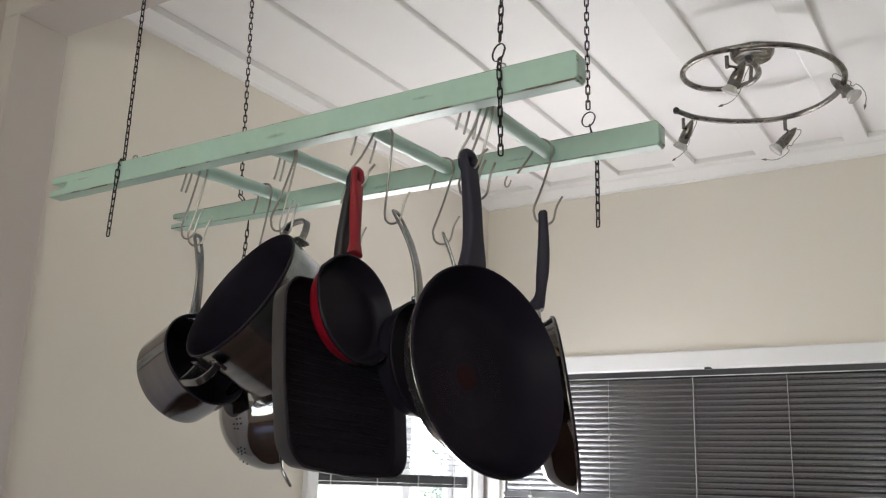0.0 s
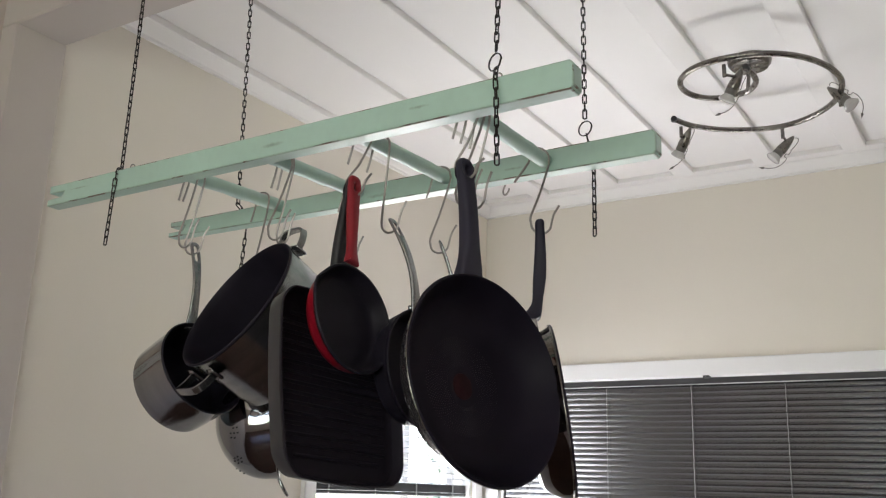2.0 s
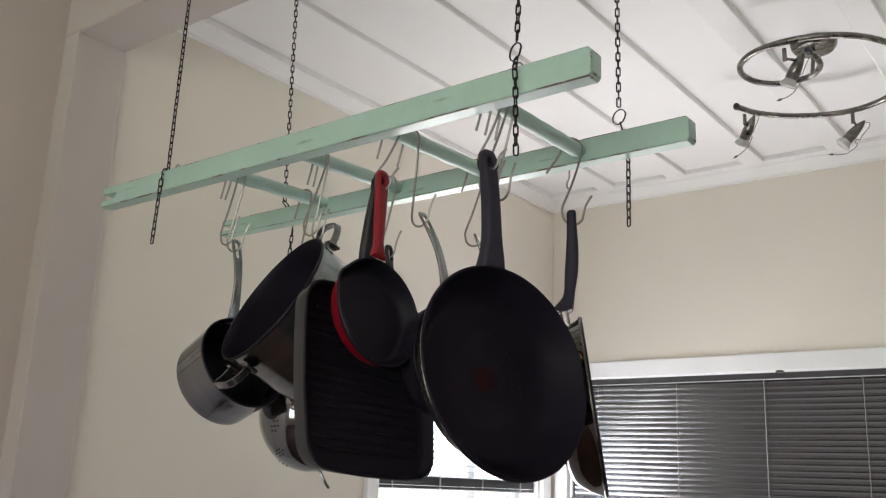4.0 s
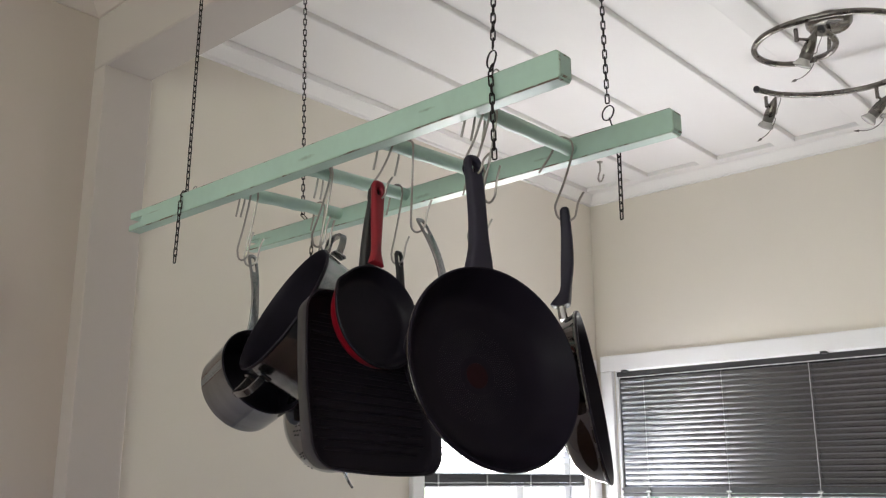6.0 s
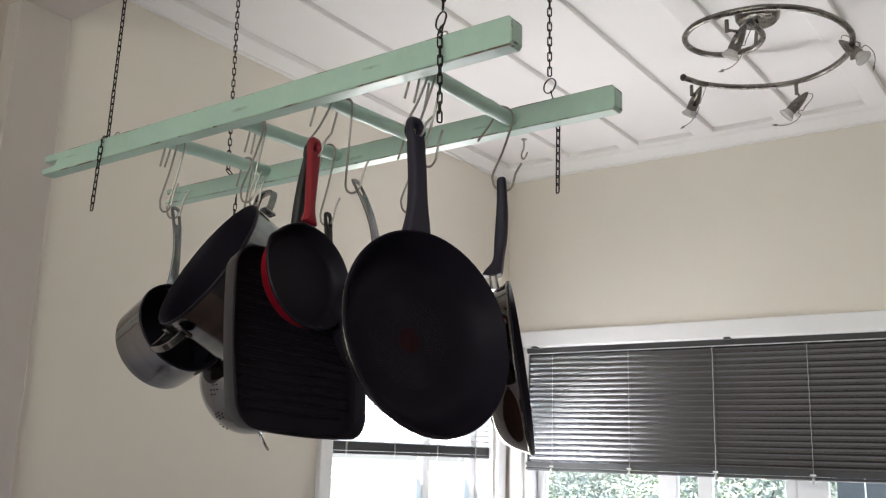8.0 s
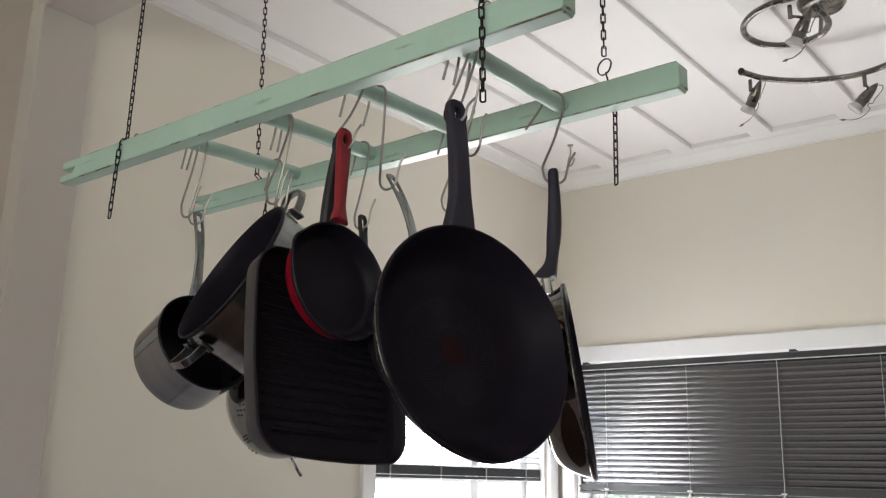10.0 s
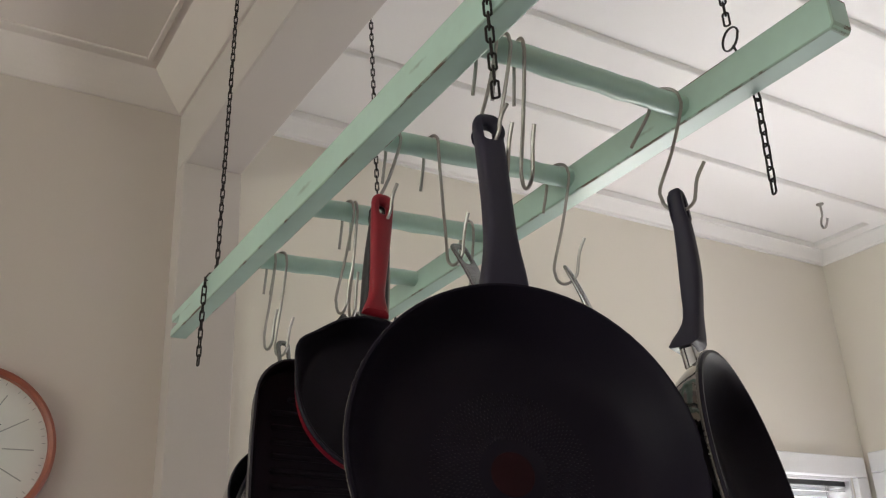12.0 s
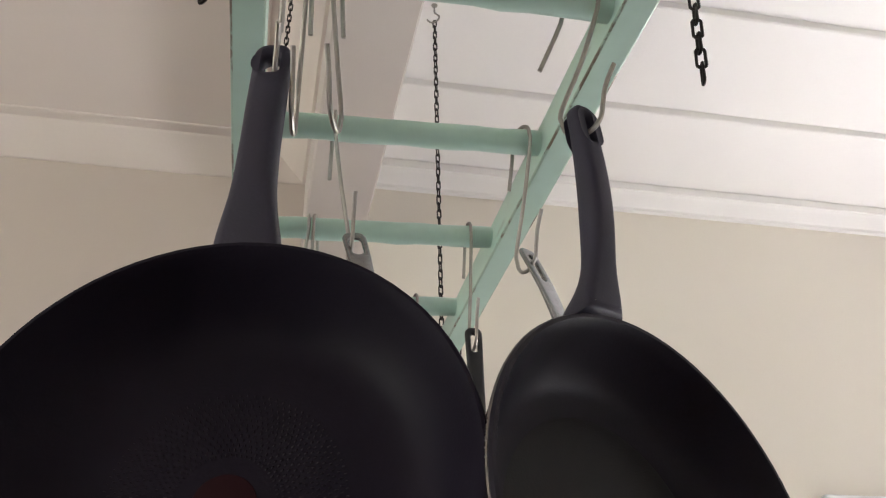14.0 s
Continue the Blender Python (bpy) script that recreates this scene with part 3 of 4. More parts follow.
ceiling_hook(-1.331, 1.042, NZ - 0.001, 20)
ceiling_hook(-1.306, 1.298, 2.7355, 60)
ceiling_hook(-0.520, 1.036, NZ - 0.001, 20)
ceiling_hook(-0.520, 1.312, PZ - 0.0005, 60)
ceiling_hook(-1.585, 3.02, 2.7355, 150).scale = (2.0, 2.0, 2.0)

yf = AY - 0.0045
F0, F1, N0, N1 = 2.028, 2.066, 2.036, 2.077     # rails, lower and upper side, far and near end
chain([(-1.331, 1.042, 2.729), (-1.306, 1.021, F1 + 0.014), (-1.297, 1.009, F1 + 0.005), (-1.292, yf + 0.010, F1 - 0.010), (-1.292, yf + 0.009, F0), (-1.294, yf + 0.007, 1.923)], "blackened steel chain looped over the front rail", 1)
chain([(-0.520, 1.036, 2.729), (-0.516, 1.006, 2.110)], "blackened steel chain running up to the ceiling", 2)
chain([(-0.512, 1.000, 2.088), (-0.507, yf - 0.001, N1 - 0.010), (-0.505, yf - 0.001, N0), (-0.502, yf - 0.001, 1.937)], "blackened chain end hanging down the front rail", 3)
yb = BY + RAIL_W + 0.0045
chain([(-1.306, 1.298, 2.697), (-1.282, 1.297, F1 + 0.016), (-1.276, 1.306, F1 + 0.005), (-1.276, yb, F1 - 0.010), (-1.277, yb, F0), (-1.279, yb - 0.004, 1.925)], "blackened steel chain looped behind the far rail", 4)
chain([(-0.520, 1.312, 2.714), (-0.514, 1.309, 2.122)], "blackened steel chain running up to the ceiling", 5)
chain([(-0.512, 1.310, 2.100), (-0.508, yb, N1 - 0.008), (-0.504, yb, N0), (-0.500, 1.312, 1.922)], "blackened chain end hanging below the far rail", 6)


def split_ring(x, y, z, turn):
    r = thing("split_ring", "small dark split ring joining the chain", "ring", pose(x, y, z, 88, 0, turn), "split rings")
    part("coil", tube([(0.0128 * math.cos(a), 0.0128 * math.sin(a), 0.0011 * a / 6.28) for a in np.linspace(0, 4 * math.pi, 60)], 0.0009, 6), BLACKMETAL, r)


split_ring(-0.515, 1.003, 2.098, -21)
split_ring(-0.513, 1.309, 2.110, -12)


# ---- hooks ----
def s_hook(rung, y, bottom, label="bent galvanised wire pot hook on a rung", tip=0.032, tail=0.030, swing=0.0, flare=0.0, group="pot hooks"):
    """A long S of wire: a short tail behind the rung, over it, down in front, and a bend that carries a handle at bottom."""
    x, za, zb = RUNGS[rung - 1]
    z = za + (zb - za) * (y - 1.032) / (BY - 1.032)
    top = Vector((x, y, z))
    bot = Vector(bottom)
    h = thing("pot_hook", label, "hook", pose(x, y, z + 0.0135), group)
    hi = h.matrix_world.inverted()
    r, r2, q = RUNG_R + 0.0021, 0.0175, 0.0165
    sw = Vector((math.cos(radians(swing)), math.sin(radians(swing)), 0))
    pts = [top - (r * 1.7 + flare) * sw + Vector((0, 0, -0.012 - tail)), top - r * 1.1 * sw + Vector((0, 0, -0.012))]
    pts += [top + (r if math.cos(a) < 0 else r2) * math.cos(a) * sw + Vector((0, 0, r * math.sin(a))) for a in np.linspace(math.pi, 0, 9)]
    d = bot - q * sw * 1.0
    knee = top + r2 * sw + Vector((0, 0, -0.014))
    pts += [knee, knee.lerp(d, 0.5), d + Vector((0, 0, 0.012))]
    pts += [bot + q * (math.cos(a) * sw + Vector((0, 0, math.sin(a)))) for a in np.linspace(math.pi, 2 * math.pi, 7)]
    pts += [bot + (q + 0.004) * sw + Vector((0, 0, tip * 0.5)), bot + (q + 0.013) * sw + Vector((0, 0, tip))]
    part("wire", tube([hi @ p for p in smooth_line(pts, 3)], 0.00185, 8), WIRE, h)
    return h


BIG_TOP, FRY_TOP, RED_TOP = (-0.580, 1.033, 1.973), (-0.568, 1.251, 1.941), (-0.768, 1.027, 1.975)
MH_TOP, SV_TOP, BK_TOP = (-0.757, 1.110, 1.930), (-0.766, 1.267, 1.934), (-0.955, 1.263, 1.937)
SAUCE_TOP, POT_TOP = (-1.148, 1.070, 1.927), (-0.955, 1.075, 1.915)
s_hook(1, 1.0355, (-0.577, 1.034, 1.962), tip=0.011)
s_hook(1, 1.054, (-0.586, 1.049, 1.930), "empty bent wire pot hook on a rung", swing=-8)
s_hook(1, 1.074, (-0.582, 1.077, 1.933), "empty bent wire pot hook on a rung", swing=-19)
s_hook(1, 1.262, (-0.566, 1.252, 1.938), swing=40, tail=0.036, flare=0.014)
s_hook(2, 1.041, (-0.767, 1.028, 1.964), tip=0.015)
s_hook(2, 1.090, (-0.757, 1.108, 1.926))
s_hook(2, 1.270, (-0.766, 1.268, 1.932), swing=15)
s_hook(3, 1.080, (-0.962, 1.072, 1.930))
s_hook(3, 1.089, (-0.956, 1.083, 1.924), swing=-12)
s_hook(3, 1.262, (-0.956, 1.263, 1.932))
s_hook(4, 1.052, (-1.150, 1.050, 1.933))
s_hook(4, 1.066, (-1.150, 1.069, 1.925), swing=10)
s_hook(4, 1.235, (-1.150, 1.242, 1.930))


# ---- pans ----
def body_of_pan(pan, r, base, d, inner, outer, wall=0.0032, lip=0.003, bulge=0.5, spout=0.0, coated_lip=False):
    """Coated inside and outer shell as two skins, with a rolled lip between them."""
    def skin(off, floor):
        rows = [(0.0001, floor)]
        rows += [(base * k / 6 + (off if k == 6 else 0), floor) for k in range(1, 7)]
        for k in range(1, 9):
            a = k / 8
            rr = base + (r - base) * (a ** (1 - bulge * 0.75)) * 1.0
            zz = floor + (0 - floor) * (a ** (1 + bulge))
            rows.append((rr + off, zz))
        return rows
    edge = [(r + lip + 0.001, -0.001), (r + lip, 0.0012), (r + 0.001, 0.0012), (r, 0.0)]
    ins = lathe(skin(0, -d) + (list(reversed(edge[:3])) + [(r + wall, -0.0035)] if coated_lip else []), 72)
    out = lathe(skin(wall, -d - 0.004)[:-1] + [(r + wall, -0.004)] + ([] if coated_lip else edge), 72)
    if spout:
        for bm in (ins, out):
            for v in bm.verts:
                a = math.atan2(v.co.y, v.co.x)
                k = math.exp(-(((a - 2.75 + math.pi) % (2 * math.pi) - math.pi) / 0.24) ** 2) * max(0, 1 + v.co.z / d) ** 2
                v.co.x += spout * k * math.cos(2.75)
                v.co.y += spout * k * math.sin(2.75)
                v.co.z += spout * 0.35 * k
    part("cooking_surface", ins, inner, pan, "dark nonstick inside")
    part("shell", out, outer, pan)


def grip(pan, y0, top, widths, thick, material, hole=(0.011, 0.02), z0=-0.008, sag=0.0, name="handle", label="", heel=0.0, bow=0.0, root=0.0, neck=0.0):
    """A handle with rounded edges and a hanging hole. widths: rows of (share of the length, half width)."""
    y1 = top.y + 0.004
    L = y1 - y0
    rows = [(y0 + s * L, w) for s, w in widths]
    ys = np.linspace(y0, y1 - rows[-1][1], 26)
    half = np.interp(ys, [q[0] for q in rows], [q[1] for q in rows])
    half = np.convolve(np.pad(half, 2, mode="edge"), np.ones(5) / 5, mode="valid")
    w = half[-1]
    right = [(h, y) for y, h in zip(ys, half)]
    cap = [(w * math.copysign(abs(math.cos(a)) ** 0.7, math.cos(a)), ys[-1] + w * math.sin(a) ** 0.8) for a in np.linspace(0.12, math.pi - 0.12, 14)]
    outline = right + cap + [(-x, y) for x, y in reversed(right)]

    def bend(p):
        s = (p.y - y0) / L
        zc = z0 + (top.z - z0) * s + sag * math.sin(math.pi * min(1, max(0, s)))
        deep = 0.82 + 0.36 * math.sin(math.pi * min(1, s + 0.12)) + (heel * math.exp(-((s - 0.03) / 0.075) ** 2) if p.z < 0 else 0) - neck * math.exp(-((s - 0.2) / 0.12) ** 2)
        return Vector((p.x + top.x * s + root * (1 - s) + bow * math.sin(math.pi * min(1, max(0, s))), p.y, zc + p.z * deep))

    bm = plate(outline, [stadium(0, y1 - w - 0.002 - hole[1] * 0.35, hole[0], hole[1])] if hole else [], thick, min(0.45 * thick, 0.006), bend)
    return part(name, bm, material, pan, label)


def rivet(handle, x, y, z, r=0.004):
    part("rivet", lathe([(0, 0.003), (r * 0.6, 0.0025), (r, 0.0), (r, -0.004), (0, -0.004)], 12), STEEL, handle, "steel rivet").location = (x, y, z)


# the large frying pan
m, top = hang((-0.524, 1.017, 1.665), (0.955, -0.226, 0.19), BIG_TOP)
pan = thing("frying_pan", "large black nonstick frying pan hung by its charcoal handle", "frying pan", m)
body_of_pan(pan, 0.1375, 0.090, 0.048, COAT, GREYSIDE, bulge=0.45, coated_lip=True)
grip(pan, 0.1395, top, [(0, 0.0210), (0.08, 0.0196), (0.24, 0.0138), (0.45, 0.0124), (0.8, 0.0130), (1, 0.0136)], 0.018, HANDLE, (0.0150, 0.0165), z0=-0.014, sag=0.004, heel=0.7, label="charcoal plastic handle with a hanging hole")
part("rim", tube([(0.1402 * math.cos(a), 0.1402 * math.sin(a), -0.0032) for a in np.linspace(0, 2 * math.pi, 90, endpoint=False)], 0.0014, 8, closed=True), SATIN, pan, "thin bare metal edge")
part("heat_spot", lathe([(0, -0.0470), (0.015, -0.0470), (0.0175, -0.0475), (0.018, -0.0482)], 40), REDSPOT, pan, "dull red heat indicator spot")
verts, faces = [], []
for ring in range(13):
    rr = 0.029 + 0.0031 * ring
    cnt = 64 if ring < 6 else 96
    for k in range(cnt):
        a = 2 * math.pi * (k + 0.5 * (ring % 2)) / cnt
        u, v = Vector((math.cos(a), math.sin(a), 0)), Vector((-math.sin(a), math.cos(a), 0))
        c = u * rr + Vector((0, 0, -0.0477))
        i0 = len(verts)
        verts += [c + u * 0.0010 + v * 0.0004, c + u * 0.0010 - v * 0.0004, c - u * 0.0010 - v * 0.0004, c - u * 0.0010 + v * 0.0004, c + Vector((0, 0, 0.0005))]
        faces += [(i0, i0 + 4, i0 + 1), (i0 + 1, i0 + 4, i0 + 2), (i0 + 2, i0 + 4, i0 + 3), (i0 + 3, i0 + 4, i0)]
dots = bpy.data.meshes.new("dots")
dots.from_pydata(verts, [], faces)
tagged(part("embossed_dots", dots, mat("dot_grey", (0.0165, 0.0138, 0.0190), 0.36, vary=0.2, spec=0.26), pan, "fine embossed dots round the spot"), kind="stuff")

# the frying pan with a mirror-bright outside
m, top = hang((-0.538, 1.269, 1.642), (0.877, 0.456, 0.15), FRY_TOP)
pan = thing("frying_pan", "frying pan with mirror steel outside and black inside", "frying pan", m)
body_of_pan(pan, 0.129, 0.088, 0.046, COAT2, MIRROR, bulge=0.45, lip=0.0035, coated_lip=True)
part("rim", tube([(0.1322 * math.cos(a), 0.1322 * math.sin(a), -0.0030) for a in np.linspace(0, 2 * math.pi, 90, endpoint=False)], 0.0015, 8, closed=True), SATIN, pan, "thin bare metal edge")
part("pan_floor", lathe([(0.0001, -0.0452), (0.083, -0.0452), (0.0855, -0.0458)], 56), FLOORCOAT, pan, "finely textured dark grey floor")
part("base_disc", lathe([(0.0001, -0.0545), (0.078, -0.0545), (0.084, -0.053), (0.085, -0.0495)], 64), MIRROR, pan, "thick steel base disc")
grip(pan, 0.146, top, [(0, 0.0185), (0.06, 0.0172), (0.15, 0.0130), (0.32, 0.0104), (0.7, 0.0104), (1, 0.0108)], 0.0175, HANDLE, (0.011, 0.020), z0=-0.019, sag=0.004, heel=1.6, neck=0.16, bow=0.003, root=0.003, label="charcoal plastic handle with a hanging hole")
part("ferrule", plate([(-0.0125, 0.124), (0.0125, 0.124), (0.0105, 0.156), (-0.0105, 0.156)], [], 0.014, 0.004, lambda p: p + Vector((0, 0, -0.024))), STEEL, pan, "chrome ferrule")

# the small red pan
m, top = hang((-0.733, 1.000, 1.754), (0.978, -0.046, 0.2), RED_TOP)
pan = thing("frying_pan", "small red enamelled frying pan with a pouring lip", "frying pan", m)
body_of_pan(pan, 0.0775, 0.062, 0.025, COAT2, RED, bulge=0.5, spout=0.008, coated_lip=True)
grip(pan, 0.0825, top, [(0, 0.0160), (0.08, 0.0100), (0.16, 0.0076), (0.35, 0.0085), (0.7, 0.0112), (0.9, 0.0124), (1, 0.0124)], 0.013, REDSOFT, (0.008, 0.012), z0=0.001, sag=-0.003, root=-0.005, bow=0.002, label="glossy red plastic handle")

# the ridged grill pan behind it
m, top = hang((-0.757, 1.013, 1.659), (0.986, -0.038, 0.163), (-0.772, 1.027, 1.972))
pan = thing("grill_pan", "square black ridged grill pan hung behind a red pan", "grill pan", m)


def rounded_square(h, r, bow=0.006, n=8):
    """A square with rounded corners and sides that swell a little."""
    flat = []
    for cx, cy, a0 in ((1, 1, 0), (-1, 1, 90), (-1, -1, 180), (1, -1, 270)):
        flat += [(cx * (h - r) + r * math.cos(a), cy * (h - r) + r * math.sin(a)) for a in np.radians(np.linspace(a0, a0 + 90, n))]
        ex, ey = math.cos(math.radians(a0 + 90)), math.sin(math.radians(a0 + 90))
        flat += [(ex * h - ey * q * (h - r), ey * h + ex * q * (h - r)) for q in (-0.6, -0.2, 0.2, 0.6)]
    return [(x * (1 + bow / h * (1 - min(1, (y / h) ** 2))), y * (1 + bow / h * (1 - min(1, (x / h) ** 2)))) for x, y in flat]


def loft(loops, cap=True):
    bm = bmesh.new()
    rings = [[bm.verts.new((x, y, z)) for x, y in loop] for loop, z in loops]
    for a, b in zip(rings, rings[1:]):
        for k in range(len(a)):
            j = (k + 1) % len(a)
            bm.faces.new((a[k], a[j], b[j], b[k]))
    if cap:
        bm.faces.new(rings[-1])
    bmesh.ops.recalc_face_normals(bm, faces=bm.faces)
    return bm


inside = loft([(rounded_square(0.1275, 0.032, 0.008), -0.003), (rounded_square(0.1283, 0.032, 0.008), 0.0), (rounded_square(0.1265, 0.031, 0.008), 0.0012), (rounded_square(0.1252, 0.030, 0.008), 0), (rounded_square(0.1243, 0.029), -0.005), (rounded_square(0.1225, 0.028), -0.016), (rounded_square(0.117, 0.025), -0.0200)])
shell = loft([(rounded_square(0.1275, 0.032, 0.008), -0.003), (rounded_square(0.1270, 0.031, 0.008), -0.006), (rounded_square(0.1235, 0.030), -0.028), (rounded_square(0.117, 0.026), -0.0350)])
for bm in (inside, shell):
    for v in bm.verts:
        k = math.exp(-((v.co.y + 0.004) / 0.012) ** 2) * max(0, 1 + v.co.z / 0.04)
        if abs(v.co.x) > 0.1:
            v.co.x += math.copysign(0.004 * k, v.co.x)
        v.co.x = 0.96 * v.co.x + 0.006
part("cooking_surface", inside, GRILLCOAT, pan, "dark nonstick inside")
part("shell", shell, GRILLSIDE, pan, "dull grey outer side")
for k in range(15):
    y = -0.098 + 0.014 * k
    w = 0.106 - (0.016 if k in (0, 14) else 0)
    part("ridge", box(0.006 - w, 0.006 + w, y - 0.0028, y + 0.0028, -0.0215, -0.0160, 0.0022), RIDGE, pan, "", False)
grip(pan, 0.120, top, [(0, 0.018), (0.12, 0.0125), (0.45, 0.0150), (0.7, 0.0138), (1, 0.0090)], 0.014, BLACKPL, (0.009, 0.016), z0=-0.012, sag=-0.002, label="black plastic handle")


def steel_grip(pan, y0, top, z0, sag, width=0.0095, root=0.013, slot=(0.0075, 0.030)):
    return grip(pan, y0, top, [(0, root), (0.15, width), (0.45, width * 0.78), (0.8, width), (1, width * 1.08)], 0.0055, BRUSHED, slot, z0=z0, sag=sag, label="curved steel strap handle with a slot")


# the small saucepan
m, top = hang((-1.095, 1.069, 1.709), (0.916, -0.06, 0.396), SAUCE_TOP)
pan = thing("saucepan", "small polished steel saucepan hung by its strap handle", "saucepan", m)
body_of_pan(pan, 0.081, 0.078, 0.076, COAT2, STEEL, bulge=0.05, wall=0.0018, lip=0.002, coated_lip=True)
handle = steel_grip(pan, 0.078, top, -0.014, 0.012)
for dx in (-0.007, 0.007):
    rivet(handle, dx, 0.0815, -0.016)

# the deep pot
m, top = hang((-0.983, 1.018, 1.800), (-0.273, -0.83, 0.486), POT_TOP)
pan = thing("stock_pot", "deep brushed steel pot hung by one side handle", "pot", m)
body_of_pan(pan, 0.118, 0.110, 0.118, COAT2, BRUSHED, bulge=0.05, wall=0.002, lip=0.0025, coated_lip=True)


def strap(points, across, width, thick):
    """A flat bar bent along a line, its width along the given direction."""
    pts = [Vector(p) for p in points]
    bm, rings = bmesh.new(), []
    for i, p in enumerate(pts):
        t = (pts[min(i + 1, len(pts) - 1)] - pts[max(i - 1, 0)]).normalized()
        u = (across - t * across.dot(t)).normalized() * width / 2
        v = t.cross(u).normalized() * thick / 2
        rings.append([bm.verts.new(p + a * u + b * v) for a, b in ((1, 0.4), (0.85, 1), (-0.85, 1), (-1, 0.4), (-1, -0.4), (-0.85, -1), (0.85, -1), (1, -0.4))])
    for a, b in zip(rings, rings[1:]):
        for k in range(8):
            bm.faces.new((a[k], a[(k + 1) % 8], b[(k + 1) % 8], b[k]))
    bm.faces.new(list(reversed(rings[0])))
    bm.faces.new(rings[-1])
    bmesh.ops.recalc_face_normals(bm, faces=bm.faces)
    return bm


def loop_handle(pan, side):
    pts = [(-0.036, 0.116, -0.024), (-0.036, 0.140, -0.020), (-0.030, 0.157, -0.014), (0, 0.160, -0.012), (0.030, 0.157, -0.014), (0.036, 0.140, -0.020), (0.036, 0.116, -0.024)]
    h = part("side_handle", strap([(x, side * y, z) for x, y, z in smooth_line(pts, 5)], Vector((0, -0.25 * side, 1)), 0.0120, 0.0045), BRUSHED, pan, "bent flat steel handle")
    for dx in (-0.036, 0.036):
        part("handle_plate", box(dx - 0.012, dx + 0.012, side * 0.121 - 0.003, side * 0.121 + 0.003, -0.036, -0.012, 0.0025), BRUSHED, h)
        rivet(h, dx, side * 0.121, -0.030)
    return h


loop_handle(pan, 1)
loop_handle(pan, -1)

# the strainer with punched holes
m, top = hang((-1.085, 1.228, 1.632), (0.72, 0.66, 0.22), (-1.150, 1.242, 1.925))
pan = thing("colander", "polished steel colander with punched holes", "colander", m)
part("bowl", lathe([(0.106, 0.001), (0.101, 0.0), (0.099, -0.006)] + [(0.098 * math.cos(a), -0.006 - 0.088 * math.sin(a)) for a in np.linspace(0.08, 1.5, 14)] + [(0.0001, -0.094)], 72), STEEL, pan, "mirror polished bowl")
part("rim", tube([(0.105 * math.cos(a), 0.105 * math.sin(a), 0.0) for a in np.linspace(0, 2 * math.pi, 48, endpoint=False)], 0.0022, 8, closed=True), STEEL, pan, "rolled steel rim")
hole = bmesh.new()
bmesh.ops.create_cone(hole, cap_ends=True, segments=10, radius1=0.0013, radius2=0.0013, depth=0.0012)
HOLE = mesh_of(hole)
HOLE.materials.append(mat("dark_hole", (0.01, 0.01, 0.01), 0.8))
for g in range(9):
    for k in range(7):
        a = 2 * math.pi * g / 9
        row = [(0, 0), (1, 0), (-1, 0), (0, 1), (0, -1), (1, 1), (-1, -1)][k]
        el = 0.70 + 0.085 * row[1]
        az = a + 0.11 * row[0]
        p = Vector((0.0985 * math.cos(el) * math.cos(az), 0.0985 * math.cos(el) * math.sin(az), -0.006 - 0.0885 * math.sin(el)))
        ob = part("hole", HOLE, None, pan)
        ob.matrix_basis = Matrix.Translation(p) @ Vector((p.x, p.y, p.z)).to_track_quat("Z", "Y").to_matrix().to_4x4()
part("hanging_loop", tube(smooth_line([(-0.016, 0.103, 0.0), (-0.013, 0.16, 0.004), (-0.006, top.y - 0.01, top.z), (0, top.y + 0.002, top.z), (0.006, top.y - 0.01, top.z), (0.013, 0.16, 0.004), (0.016, 0.103, 0.0)], 5), 0.0022, 8), BRUSHED, pan, "long wire handle")
part("rest_loop", tube(smooth_line([(-0.010, -0.102, 0.0), (-0.009, -0.122, 0.006), (0, -0.132, 0.010), (0.009, -0.122, 0.006), (0.010, -0.102, 0.0)], 5), 0.0024, 8), BRUSHED, pan, "wire rest loop")

# two steel pans and a black one behind the others
m, top = hang((-0.712, 1.140, 1.700), (0.98, 0.03, 0.10), MH_TOP)
pan = thing("saute_pan", "dark lined steel pan behind the large frying pan", "frying pan", m)
body_of_pan(pan, 0.086, 0.074, 0.030, COAT, COAT2, bulge=0.4, lip=0.003, coated_lip=True)
handle = steel_grip(pan, 0.084, top, 0.004, 0.013, 0.0100, slot=(0.0100, 0.022))
for dx in (-0.008, 0.008):
    rivet(handle, dx, 0.092, 0.002, 0.0045)

m, top = hang((-0.742, 1.316, 1.698), (0.82, 0.56, 0.12), SV_TOP)
pan = thing("saucepan", "steel saucepan with a long curved strap handle", "saucepan", m)
body_of_pan(pan, 0.088, 0.084, 0.055, COAT2, STEEL, bulge=0.1, wall=0.0018, lip=0.002)
handle = steel_grip(pan, 0.086, top, -0.004, 0.010, 0.0112)
rivet(handle, 0, 0.096, 0.001)

m, top = hang((-0.925, 1.262, 1.690), (0.97, 0.0, 0.2), BK_TOP)
pan = thing("frying_pan", "black frying pan with a narrow slotted handle", "frying pan", m)
body_of_pan(pan, 0.092, 0.070, 0.034, COAT, DARKSIDE, bulge=0.45, coated_lip=True)
grip(pan, 0.086, top, [(0, 0.014), (0.2, 0.0095), (0.6, 0.0085), (1, 0.0098)], 0.009, BLACKPL, (0.007, 0.022), z0=-0.008, sag=0.006, label="narrow black handle with a slot")


# ---- the ceiling lamp ----
LZ = 2.655
lamp = thing("ceiling_lamp", "satin nickel spiral ceiling lamp with four spots", "ceiling lamp", pose(-0.520, 2.515, PZ))
LI = lamp.matrix_world.inverted()


